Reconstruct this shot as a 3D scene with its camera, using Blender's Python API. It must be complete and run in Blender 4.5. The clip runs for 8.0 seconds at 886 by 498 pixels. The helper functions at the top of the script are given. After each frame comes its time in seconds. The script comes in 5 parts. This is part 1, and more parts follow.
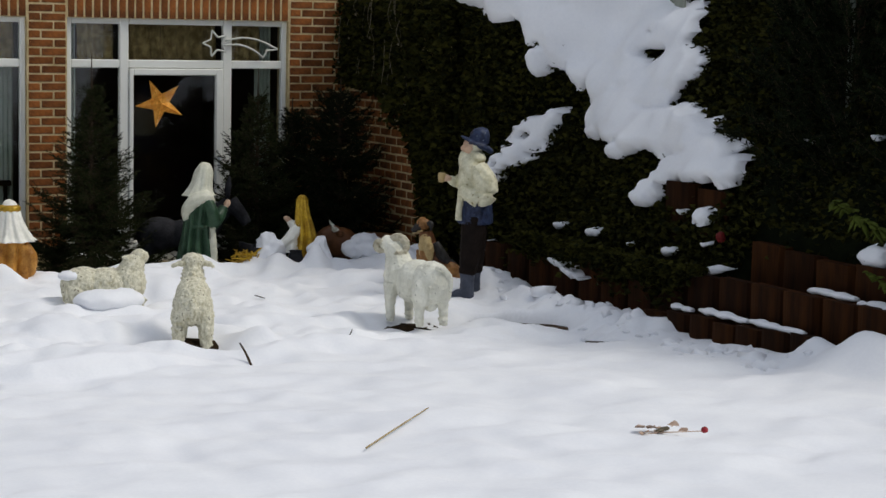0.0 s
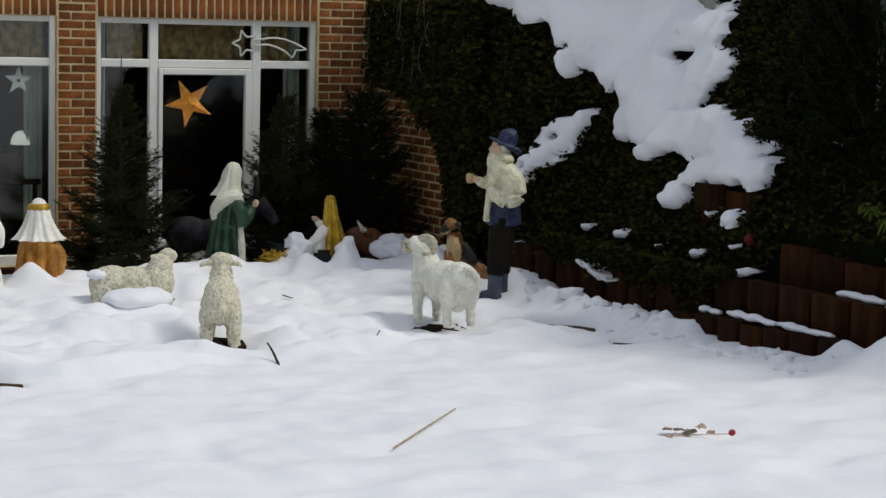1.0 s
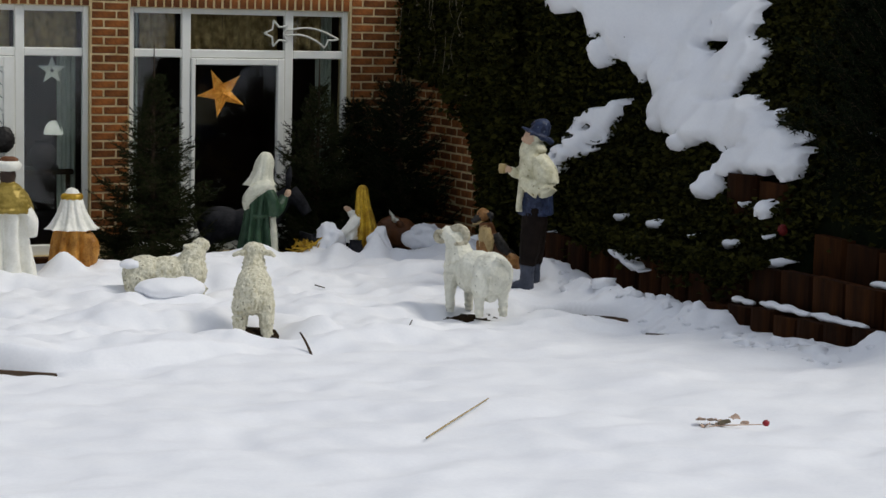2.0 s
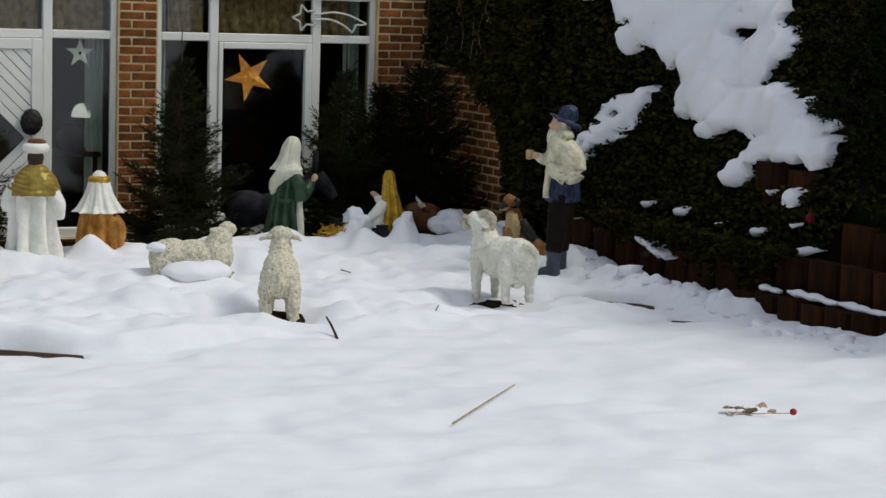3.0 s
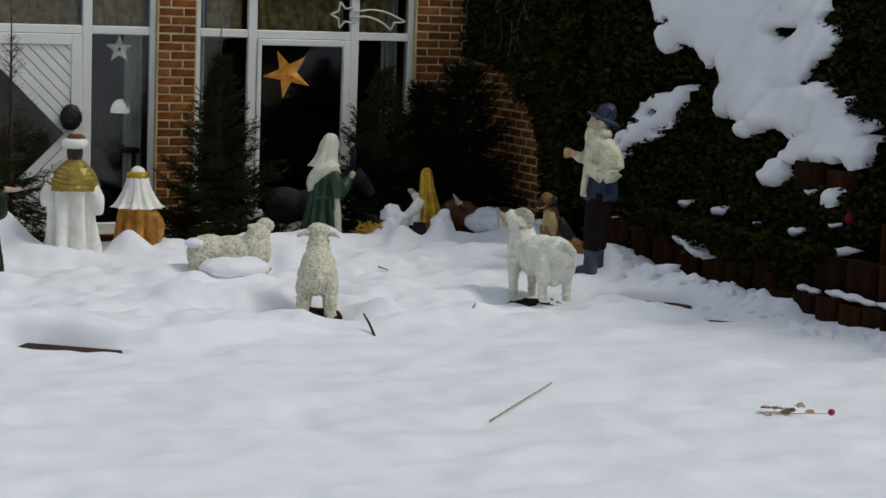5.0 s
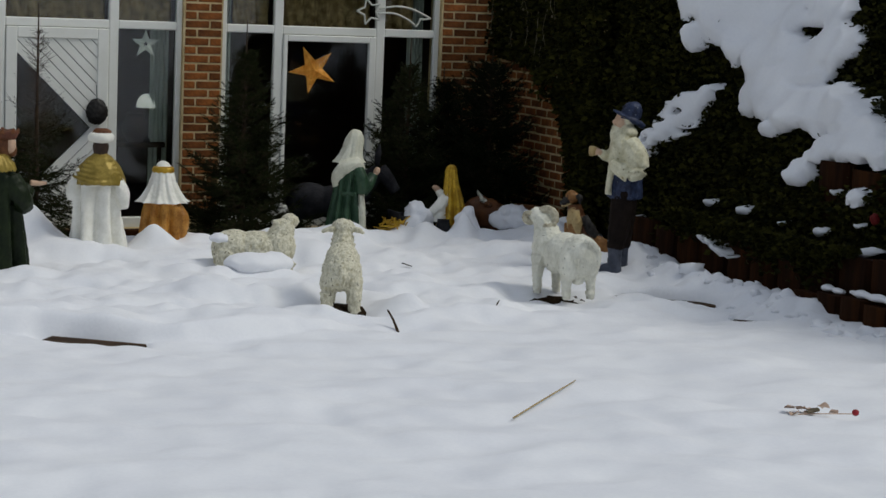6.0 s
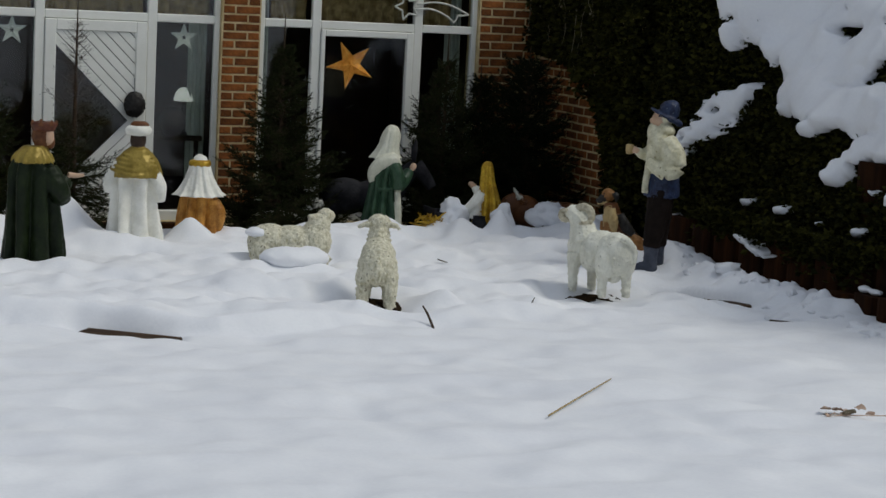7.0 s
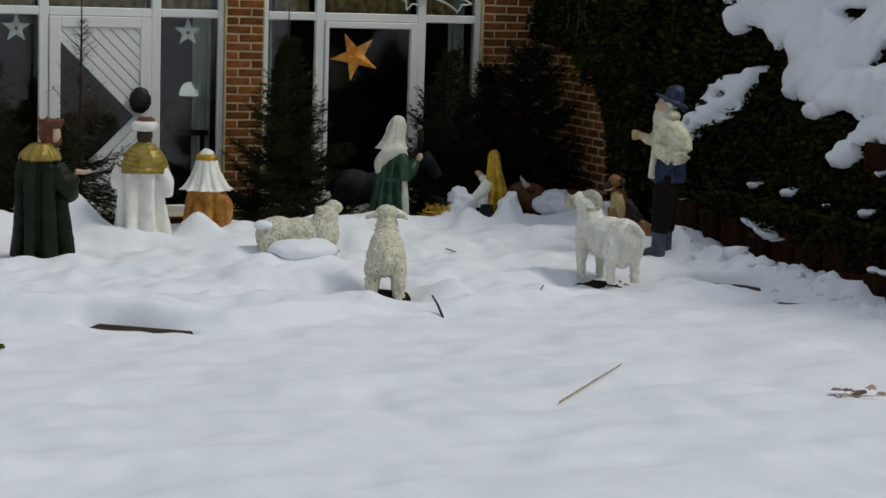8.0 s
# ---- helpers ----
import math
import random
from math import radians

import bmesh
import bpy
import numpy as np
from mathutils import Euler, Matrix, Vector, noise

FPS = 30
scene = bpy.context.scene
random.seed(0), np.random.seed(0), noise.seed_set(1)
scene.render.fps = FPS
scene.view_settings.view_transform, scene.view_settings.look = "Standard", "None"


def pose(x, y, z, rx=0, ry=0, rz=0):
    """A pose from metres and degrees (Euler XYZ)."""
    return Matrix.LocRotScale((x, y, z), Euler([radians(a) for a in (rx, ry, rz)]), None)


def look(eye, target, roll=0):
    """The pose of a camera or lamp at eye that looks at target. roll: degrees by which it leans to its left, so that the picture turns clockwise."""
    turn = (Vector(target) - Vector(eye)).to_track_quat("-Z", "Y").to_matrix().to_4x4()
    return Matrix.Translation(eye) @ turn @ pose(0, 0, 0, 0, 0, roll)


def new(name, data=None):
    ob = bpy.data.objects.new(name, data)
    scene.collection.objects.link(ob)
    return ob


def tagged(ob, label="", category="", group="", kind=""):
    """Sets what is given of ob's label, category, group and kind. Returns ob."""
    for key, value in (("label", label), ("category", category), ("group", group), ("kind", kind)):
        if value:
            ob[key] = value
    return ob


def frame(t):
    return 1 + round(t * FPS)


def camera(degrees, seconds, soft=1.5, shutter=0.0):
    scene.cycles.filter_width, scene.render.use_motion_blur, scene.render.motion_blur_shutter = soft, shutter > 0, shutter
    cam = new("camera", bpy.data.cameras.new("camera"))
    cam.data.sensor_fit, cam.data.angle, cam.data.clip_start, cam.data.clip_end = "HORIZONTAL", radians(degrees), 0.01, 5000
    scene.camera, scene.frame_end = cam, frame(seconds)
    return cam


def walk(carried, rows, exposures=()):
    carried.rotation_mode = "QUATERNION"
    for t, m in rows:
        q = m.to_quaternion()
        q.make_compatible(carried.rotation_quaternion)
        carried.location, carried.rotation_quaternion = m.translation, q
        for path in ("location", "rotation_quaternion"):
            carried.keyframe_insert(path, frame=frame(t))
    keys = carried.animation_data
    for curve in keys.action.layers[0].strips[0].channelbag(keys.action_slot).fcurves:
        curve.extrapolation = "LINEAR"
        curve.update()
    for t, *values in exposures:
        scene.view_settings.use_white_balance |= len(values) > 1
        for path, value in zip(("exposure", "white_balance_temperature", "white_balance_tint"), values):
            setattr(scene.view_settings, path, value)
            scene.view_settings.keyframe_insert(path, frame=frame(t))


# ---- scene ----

# ---------------------------------------------------------------- camera
cam = camera(25.25, 8.0, soft=1.5)
PATH = [
    (0.0, 0.029, -0.031, 2.415, 83.292, -1.210, -26.855),
    (0.5, 0.026, -0.022, 2.414, 83.300, -1.338, -26.508),
    (1.0, 0.024, -0.032, 2.416, 83.295, -1.435, -26.031),
    (1.5, 0.015, -0.030, 2.413, 83.110, -1.300, -25.617),
    (2.8, 0.010, -0.001, 2.404, 82.735, -1.780, -24.500),
    (3.0, 0.004, 0.001, 2.403, 82.582, -1.805, -24.386),
    (3.5, 0.000, 0.000, 2.400, 82.546, -1.935, -23.726),
    (4.0, 0.000, -0.005, 2.410, 82.401, -2.030, -23.446),
    (4.5, -0.005, 0.001, 2.404, 82.500, -1.967, -23.453),
    (6.0, -0.026, -0.004, 2.399, 82.378, -2.459, -22.598),
    (6.5, -0.021, 0.003, 2.399, 82.293, -2.629, -22.095),
    (7.0, -0.039, 0.009, 2.398, 82.221, -2.984, -21.546),
    (7.5, -0.035, -0.002, 2.398, 82.006, -2.633, -21.376),
    (8.0, -0.047, -0.009, 2.393, 81.939, -1.839, -21.471),
]
EXPOSURES = [(0.0, -0.36, 6250, 8.3), (1.5, -0.38, 6250, 8.1), (3.05, -0.40, 6200, 7.8), (3.5, -0.58, 6150, 7.3), (4.0, -0.64, 6150, 7.1), (7.0, -0.75, 6100, 6.0), (8.0, -0.75, 6100, 6.0)]
walk(cam, [(t, pose(*p)) for t, *p in PATH], EXPOSURES)

# ---------------------------------------------------------------- light
SUN_EL, SUN_AZ = 52.0, 119.0     # degrees; azimuth from +y towards +x
world = bpy.data.worlds.new("world")
scene.world = world
world.use_nodes = True
wn = world.node_tree
sky = wn.nodes.new("ShaderNodeTexSky")
sky.sky_type = "NISHITA"
sky.sun_disc = False
sky.sun_elevation, sky.sun_rotation = radians(SUN_EL), radians(SUN_AZ)
sky.air_density, sky.dust_density = 1.0, 2.0
bg = wn.nodes["Background"]
bg.inputs["Strength"].default_value = 0.15
# thin cloud over the blue, brighter overhead than at the horizon as under any overcast sky
updir = wn.nodes.new("ShaderNodeTexCoord")
split = wn.nodes.new("ShaderNodeSeparateXYZ")
wn.links.new(updir.outputs["Generated"], split.inputs["Vector"])
cloud = wn.nodes.new("ShaderNodeValToRGB")
cloud.color_ramp.elements[0].color = (0.36, 0.37, 0.39, 1)
cloud.color_ramp.elements[1].color = (1.0, 1.02, 1.10, 1)
wn.links.new(split.outputs["Z"], cloud.inputs["Fac"])
thick = wn.nodes.new("ShaderNodeVectorMath")
thick.operation = "SCALE"
thick.inputs["Scale"].default_value = 5.4
wn.links.new(cloud.outputs["Color"], thick.inputs[0])
haze = wn.nodes.new("ShaderNodeMix")
haze.data_type = "RGBA"
haze.inputs[0].default_value = 0.8
wn.links.new(sky.outputs["Color"], haze.inputs[6])
wn.links.new(thick.outputs[0], haze.inputs[7])
wn.links.new(haze.outputs[2], bg.inputs["Color"])
sun = new("sun", bpy.data.lights.new("sun", "SUN"))
sun.data.energy, sun.data.angle, sun.data.color = 2.0, radians(20), (1.0, 0.92, 0.80)
sd = Vector((math.sin(radians(SUN_AZ)) * math.cos(radians(SUN_EL)), math.cos(radians(SUN_AZ)) * math.cos(radians(SUN_EL)), math.sin(radians(SUN_EL))))
sun.matrix_world = look(sd * 40, (0, 0, 0))


# ---------------------------------------------------------------- materials
def material(name, low, high, scale=8.0, rough=0.7, bump=0.3, grain=60.0, metallic=0.0, vary=0.0, stretch=(1, 1, 1), spec=0.3, emit=0.0, fleck=None):
    """Two colours mixed by coarse and fine noise, with relief; fleck: (colour, scale, share) of worn spots."""
    m = bpy.data.materials.new(name)
    m.use_nodes = True
    nt = m.node_tree
    b = nt.nodes["Principled BSDF"]
    tc = nt.nodes.new("ShaderNodeTexCoord")
    mp = nt.nodes.new("ShaderNodeMapping")
    mp.inputs["Scale"].default_value = stretch
    nt.links.new(tc.outputs["Object"], mp.inputs["Vector"])
    n1 = nt.nodes.new("ShaderNodeTexNoise")
    n1.inputs["Scale"].default_value, n1.inputs["Detail"].default_value = scale, 5
    n2 = nt.nodes.new("ShaderNodeTexNoise")
    n2.inputs["Scale"].default_value, n2.inputs["Detail"].default_value = grain, 4
    for n in (n1, n2):
        nt.links.new(mp.outputs["Vector"], n.inputs["Vector"])
    add = nt.nodes.new("ShaderNodeMath")
    add.operation = "MULTIPLY_ADD"
    add.inputs[1].default_value = 0.4
    nt.links.new(n2.outputs["Fac"], add.inputs[0])
    nt.links.new(n1.outputs["Fac"], add.inputs[2])
    ramp = nt.nodes.new("ShaderNodeValToRGB")
    ramp.color_ramp.elements[0].position, ramp.color_ramp.elements[1].position = 0.5, 0.9
    ramp.color_ramp.elements[0].color, ramp.color_ramp.elements[1].color = (*low, 1), (*high, 1)
    nt.links.new(add.outputs[0], ramp.inputs["Fac"])
    colour = ramp.outputs["Color"]
    if fleck:
        n3 = nt.nodes.new("ShaderNodeTexNoise")
        n3.inputs["Scale"].default_value, n3.inputs["Detail"].default_value = fleck[1], 3
        nt.links.new(mp.outputs["Vector"], n3.inputs["Vector"])
        cut = nt.nodes.new("ShaderNodeMapRange")
        cut.inputs["From Min"].default_value, cut.inputs["From Max"].default_value = 0.72 - fleck[2], 0.80 - fleck[2]
        nt.links.new(n3.outputs["Fac"], cut.inputs["Value"])
        spot = nt.nodes.new("ShaderNodeMix")
        spot.data_type = "RGBA"
        spot.inputs[7].default_value = (*fleck[0], 1)
        nt.links.new(cut.outputs["Result"], spot.inputs[0])
        nt.links.new(colour, spot.inputs[6])
        colour = spot.outputs[2]
    if vary:
        oi = nt.nodes.new("ShaderNodeObjectInfo")
        hsv = nt.nodes.new("ShaderNodeHueSaturation")
        mr = nt.nodes.new("ShaderNodeMapRange")
        mr.inputs["To Min"].default_value, mr.inputs["To Max"].default_value = 1 - vary, 1 + vary
        nt.links.new(oi.outputs["Random"], mr.inputs["Value"])
        nt.links.new(mr.outputs["Result"], hsv.inputs["Value"])
        nt.links.new(colour, hsv.inputs["Color"])
        colour = hsv.outputs["Color"]
    nt.links.new(colour, b.inputs["Base Color"])
    b.inputs["Roughness"].default_value, b.inputs["Metallic"].default_value = rough, metallic
    b.inputs["Specular IOR Level"].default_value = spec
    if emit:
        nt.links.new(colour, b.inputs["Emission Color"])
        b.inputs["Emission Strength"].default_value = emit
    if bump:
        bp = nt.nodes.new("ShaderNodeBump")
        bp.inputs["Strength"].default_value, bp.inputs["Distance"].default_value = bump, 0.01
        nt.links.new(add.outputs[0], bp.inputs["Height"])
        nt.links.new(bp.outputs["Normal"], b.inputs["Normal"])
    return m


def leafy(name, low, high, rough=0.6):
    """Leaves: colour varies from leaf to leaf."""
    m = material(name, low, high, 3.0, rough, 0.0, spec=0.06)
    nt = m.node_tree
    g = nt.nodes.new("ShaderNodeNewGeometry")
    ramp = nt.nodes.new("ShaderNodeValToRGB")
    ramp.color_ramp.elements[0].color, ramp.color_ramp.elements[1].color = (*low, 1), (*high, 1)
    nt.links.new(g.outputs["Random Per Island"], ramp.inputs["Fac"])
    nt.links.new(ramp.outputs["Color"], nt.nodes["Principled BSDF"].inputs["Base Color"])
    return m


def glass_material():
    m = bpy.data.materials.new("window glass")
    m.use_nodes = True
    b = m.node_tree.nodes["Principled BSDF"]
    b.inputs["Base Color"].default_value = (0.9, 0.95, 0.95, 1)
    b.inputs["Roughness"].default_value = 0.0
    b.inputs["Transmission Weight"].default_value = 1.0
    b.inputs["IOR"].default_value = 1.4
    return m


SNOW = material("snow", (0.80, 0.812, 0.85), (0.88, 0.89, 0.915), 2.5, 0.75, 0.25, 45, spec=0.2)
BRICK = material("red brick", (0.100, 0.033, 0.008), (0.27, 0.090, 0.019), 9, 0.85, 0.5, 70, vary=0.4)
MORTAR = material("mortar", (0.46, 0.35, 0.17), (0.66, 0.53, 0.30), 12, 0.9, 0.4, 90)
WHITE = material("white plastic frame", (0.83, 0.83, 0.76), (0.89, 0.89, 0.83), 4, 0.35, 0.05, 40)
GLASS = glass_material()
# very dark so the room looks unlit: gloom is in the base colour
ROOM = material("brown room wall with painted gloom", (0.035, 0.022, 0.016), (0.07, 0.05, 0.038), 3, 0.8, 0.1)
CURTAIN = material("grey green curtain", (0.30, 0.34, 0.28), (0.46, 0.50, 0.43), 6, 0.9, 0.2, 120)
VALANCE = material("olive valance cloth", (0.14, 0.09, 0.03), (0.42, 0.31, 0.14), 14, 0.9, 0.4, 60)
STAKE = material("brown stained timber", (0.009, 0.0030, 0.0007), (0.047, 0.0158, 0.0030), 7, 0.85, 0.6, 40, vary=0.35, stretch=(1, 1, 0.12), spec=0.1)
BOARD = material("wet brown board", (0.016, 0.008, 0.003), (0.075, 0.042, 0.017), 9, 0.8, 0.6, 50, stretch=(0.2, 1, 1), spec=0.15)
SOIL = material("wet soil and wood", (0.010, 0.006, 0.003), (0.035, 0.022, 0.010), 14, 0.9, 0.6, 60, spec=0.08)
BARK = material("spruce bark", (0.022, 0.014, 0.008), (0.070, 0.044, 0.024), 20, 0.9, 0.6, 60)
NEEDLE = leafy("spruce needles", (0.003, 0.006, 0.002), (0.034, 0.042, 0.013), 0.8)
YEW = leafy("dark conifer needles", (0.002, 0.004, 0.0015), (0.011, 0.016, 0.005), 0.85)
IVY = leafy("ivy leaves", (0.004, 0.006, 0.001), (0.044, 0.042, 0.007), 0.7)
# near-black colour standing in for the shade between the leaves
PAINTED_SHADE = material("painted hedge shade", (0.004, 0.006, 0.003), (0.010, 0.013, 0.005), 10, 0.95, 0.5, spec=0.05)
WOOL = material("painted grey wool", (0.42, 0.39, 0.26), (0.84, 0.81, 0.66), 40, 0.7, 0.8, 120, stretch=(1, 1, 0.6), fleck=((0.20, 0.18, 0.11), 40, 0.105))
FLEECE = material("painted smooth fleece", (0.58, 0.57, 0.47), (0.84, 0.83, 0.72), 10, 0.6, 0.6, 60, stretch=(1, 1, 0.45), fleck=((0.26, 0.25, 0.19), 48, 0.04))
HORN = material("tan grey horn paint", (0.30, 0.27, 0.19), (0.60, 0.56, 0.43), 30, 0.6, 0.6, 70)
CHEST = material("pale tan dog paint", (0.30, 0.21, 0.09), (0.50, 0.38, 0.18), 16, 0.6, 0.4)
ROBE_WHITE = material("white painted robe", (0.74, 0.73, 0.65), (0.90, 0.89, 0.82), 8, 0.5, 0.15)
HOOD = material("cream painted hood", (0.56, 0.56, 0.44), (0.78, 0.77, 0.64), 8, 0.5, 0.2)
ROBE_GREEN = material("green painted robe", (0.012, 0.036, 0.018), (0.045, 0.092, 0.050), 8, 0.4, 0.15)
ROBE_DARK = material("dark green painted cloak", (0.004, 0.008, 0.003), (0.014, 0.023, 0.007), 8, 0.45, 0.15, spec=0.18)
GOLD = material("gold paint", (0.26, 0.14, 0.008), (0.66, 0.43, 0.04), 10, 0.4, 0.2, 60, metallic=0.25)
OLD_GOLD = material("dull gold paint", (0.19, 0.135, 0.020), (0.36, 0.265, 0.055), 7, 0.42, 0.08, 60, metallic=0.25)
ORANGE = material("ochre painted robe", (0.24, 0.09, 0.010), (0.60, 0.30, 0.06), 8, 0.45, 0.2)
SKIN = material("painted plaster flesh", (0.50, 0.33, 0.22), (0.62, 0.43, 0.30), 10, 0.5, 0.1)
DARK_SKIN = material("dark painted plaster", (0.03, 0.018, 0.012), (0.06, 0.035, 0.022), 10, 0.5, 0.1)
RED = material("red brown paint", (0.05, 0.014, 0.007), (0.13, 0.040, 0.015), 12, 0.5, 0.2)
HAIR = material("auburn paint", (0.07, 0.024, 0.008), (0.17, 0.065, 0.02), 20, 0.6, 0.4)
CREAM = material("cream painted jacket", (0.50, 0.47, 0.31), (0.76, 0.73, 0.55), 14, 0.6, 0.4, fleck=((0.27, 0.23, 0.11), 24, 0.08))
BLUE = material("blue chequered paint", (0.008, 0.012, 0.034), (0.032, 0.048, 0.105), 26, 0.5, 0.3, 50, fleck=((0.30, 0.34, 0.36), 34, 0.06))
TROUSER = material("black brown paint", (0.006, 0.004, 0.003), (0.015, 0.010, 0.008), 10, 0.75, 0.2, spec=0.1)
BOOT = material("grey blue boot paint", (0.03, 0.036, 0.055), (0.075, 0.085, 0.115), 12, 0.5, 0.2)
DONKEY = material("grey donkey paint", (0.012, 0.012, 0.014), (0.036, 0.036, 0.040), 10, 0.8, 0.4, spec=0.06)
OX = material("brown ox paint", (0.06, 0.022, 0.007), (0.15, 0.058, 0.018), 10, 0.5, 0.3)
TAN = material("tan dog paint", (0.17, 0.075, 0.02), (0.34, 0.17, 0.055), 16, 0.5, 0.4)
BLACK = material("black paint", (0.010, 0.009, 0.008), (0.025, 0.022, 0.02), 12, 0.5, 0.2)
PAPER = material("lit orange paper", (0.62, 0.20, 0.02), (0.95, 0.46, 0.09), 16, 0.8, 0.1, 60, emit=0.24)
STARWHITE = material("white star card", (0.55, 0.57, 0.50), (0.66, 0.68, 0.60), 8, 0.7, 0.1)
TUBE = material("clear light tube", (0.55, 0.56, 0.50), (0.72, 0.72, 0.66), 40, 0.4, 0.2)
LEAF_DRY = material("dry vine", (0.10, 0.08, 0.05), (0.20, 0.17, 0.11), 20, 0.8, 0.2)
STRAW = material("dry straw", (0.30, 0.22, 0.10), (0.46, 0.36, 0.18), 20, 0.8, 0.2)
LEAF = material("dead leaf", (0.36, 0.24, 0.17), (0.62, 0.48, 0.38), 20, 0.8, 0.4)
FLOWER = material("dark red petals", (0.08, 0.003, 0.003), (0.15, 0.006, 0.005), 30, 0.7, 0.4)
BERRY = material("red berry", (0.20, 0.01, 0.015), (0.34, 0.02, 0.03), 20, 0.35, 0.1)
GREEN = material("olive frond", (0.030, 0.040, 0.006), (0.075, 0.095, 0.014), 10, 0.8, 0.2, spec=0.08)
SILVER = material("pale glass shade", (0.62, 0.64, 0.66), (0.75, 0.77, 0.78), 10, 0.25, 0.05)
# emission here imitates the bright highlight on the lamp's dome
LAMPGLASS = material("lamp glass with glow as highlight", (0.62, 0.62, 0.55), (0.85, 0.83, 0.72), 24, 0.25, 0.05, emit=0.55)
SHED = material("weathered grey sheet", (0.20, 0.22, 0.18), (0.36, 0.38, 0.33), 8, 0.7, 0.3, stretch=(1, 1, 0.2))


# ---------------------------------------------------------------- mesh helpers
def finish(bm, name, mats, smooth=True):
    bmesh.ops.recalc_face_normals(bm, faces=bm.faces)
    me = bpy.data.meshes.new(name)
    bm.to_mesh(me)
    bm.free()
    for m in mats if isinstance(mats, (list, tuple)) else [mats]:
        me.materials.append(m)
    if smooth:
        me.polygons.foreach_set("use_smooth", [True] * len(me.polygons))
    return me


def part(name, bm, mats, parent=None, label="", smooth=False, at=None):
    ob = new(name, finish(bm, name, mats, smooth) if isinstance(bm, bmesh.types.BMesh) else bm)
    if at is not None:
        ob.matrix_world = at
    if parent:
        ob.parent = parent
    if label:
        tagged(ob, label)
    return ob


def box(bm, x0, x1, y0, y1, z0, z1, bevel=0.0, mi=0):
    r = bmesh.ops.create_cube(bm, size=1, matrix=Matrix.LocRotScale(((x0 + x1) / 2, (y0 + y1) / 2, (z0 + z1) / 2), None, (x1 - x0, y1 - y0, z1 - z0)))
    fs = {f for v in r["verts"] for f in v.link_faces}
    for f in fs:
        f.material_index = mi
    if bevel:
        es = list({e for v in r["verts"] for e in v.link_edges})
        bmesh.ops.bevel(bm, geom=es, offset=bevel, segments=1, affect="EDGES")
    return bm


def boxed(*a, **k):
    return box(bmesh.new(), *a, **k)


def loft(bm, rings, mi=0, seg=28, pleats=0, amp=0.0, phase=0.0, cap=True):
    """Rings of (x, y, z, rx, ry); pleats fold the cloth, deeper towards the first ring."""
    vs, n = [], len(rings)
    for k, (x, y, z, rx, ry) in enumerate(rings):
        row = []
        for i in range(seg):
            a = 2 * math.pi * i / seg
            f = 1.0
            if pleats:
                fold = math.sin(a * pleats + phase + 0.5 * math.sin(3 * a + k * 0.5)) + 0.5 * math.sin(a * (pleats * 2 + 1) + k * 0.3)
                if amp > 0.1:                      # heavy cloth: round folds with sharp creases between
                    fold = 2.2 * abs(math.sin(a * pleats * 0.5 + phase + 0.5 * math.sin(3 * a + k * 0.12))) - 1.4 + 0.25 * math.sin(a * 3 + k * 0.2)
                f += amp * (1 - 0.6 * k / (n - 1)) * fold
            row.append(bm.verts.new((x + rx * f * math.cos(a), y + ry * f * math.sin(a), z)))
        vs.append(row)
    for a, b in zip(vs, vs[1:]):
        for i in range(seg):
            bm.faces.new((a[i], a[(i + 1) % seg], b[(i + 1) % seg], b[i])).material_index = mi
    if cap:
        bm.faces.new(vs[0][::-1]).material_index = mi
        bm.faces.new(vs[-1]).material_index = mi


def smooth_rings(rings, steps=4):
    """Catmull-Rom between rings."""
    out = []
    for i in range(len(rings) - 1):
        p = [rings[max(0, min(len(rings) - 1, i + d))] for d in (-1, 0, 1, 2)]
        for s in range(steps):
            t = s / steps
            out.append(tuple(0.5 * (2 * b + (c - a) * t + (2 * a - 5 * b + 4 * c - d) * t * t + (3 * b - a - 3 * c + d) * t ** 3) for a, b, c, d in zip(*p)))
    return out + [rings[-1]]


def tube(bm, pts, radii, mi=0, seg=10, flat=1.0):
    """A rounded tube through points."""
    rows = smooth_rings([(*p, r) for p, r in zip(pts, radii)], 4)
    vs = []
    for k, (x, y, z, r) in enumerate(rows):
        a, b = rows[max(0, k - 1)], rows[min(len(rows) - 1, k + 1)]
        d = Vector((b[0] - a[0], b[1] - a[1], b[2] - a[2])).normalized()
        u = d.cross(Vector((0.13, 0.21, 0.97))).normalized()
        w = d.cross(u)
        r = max(r, 0.001)
        vs.append([bm.verts.new(Vector((x, y, z)) + (u * math.cos(q) + w * math.sin(q) * flat) * r) for q in (2 * math.pi * i / seg for i in range(seg))])
    for a, b in zip(vs, vs[1:]):
        for i in range(seg):
            bm.faces.new((a[i], a[(i + 1) % seg], b[(i + 1) % seg], b[i])).material_index = mi
    bm.faces.new(vs[0][::-1]).material_index = mi
    bm.faces.new(vs[-1]).material_index = mi


def blob(bm, c, r, mi=0, rot=(0, 0, 0), sub=3):
    m = Matrix.LocRotScale(c, Euler([radians(a) for a in rot]), r if hasattr(r, "__len__") else (r, r, r))
    res = bmesh.ops.create_icosphere(bm, subdivisions=sub, radius=1, matrix=m)
    for f in {f for v in res["verts"] for f in v.link_faces}:
        f.material_index = mi


def roughen(bm, amp, size, mats=None, seed=0.0):
    """Pushes vertices along their normals by noise."""
    bm.normal_update()
    for v in bm.verts:
        if mats is None or any(f.material_index in mats for f in v.link_faces):
            v.co += v.normal * amp * noise.fractal(v.co / size + Vector((seed, 0, 0)), 1.0, 2.0, 3)


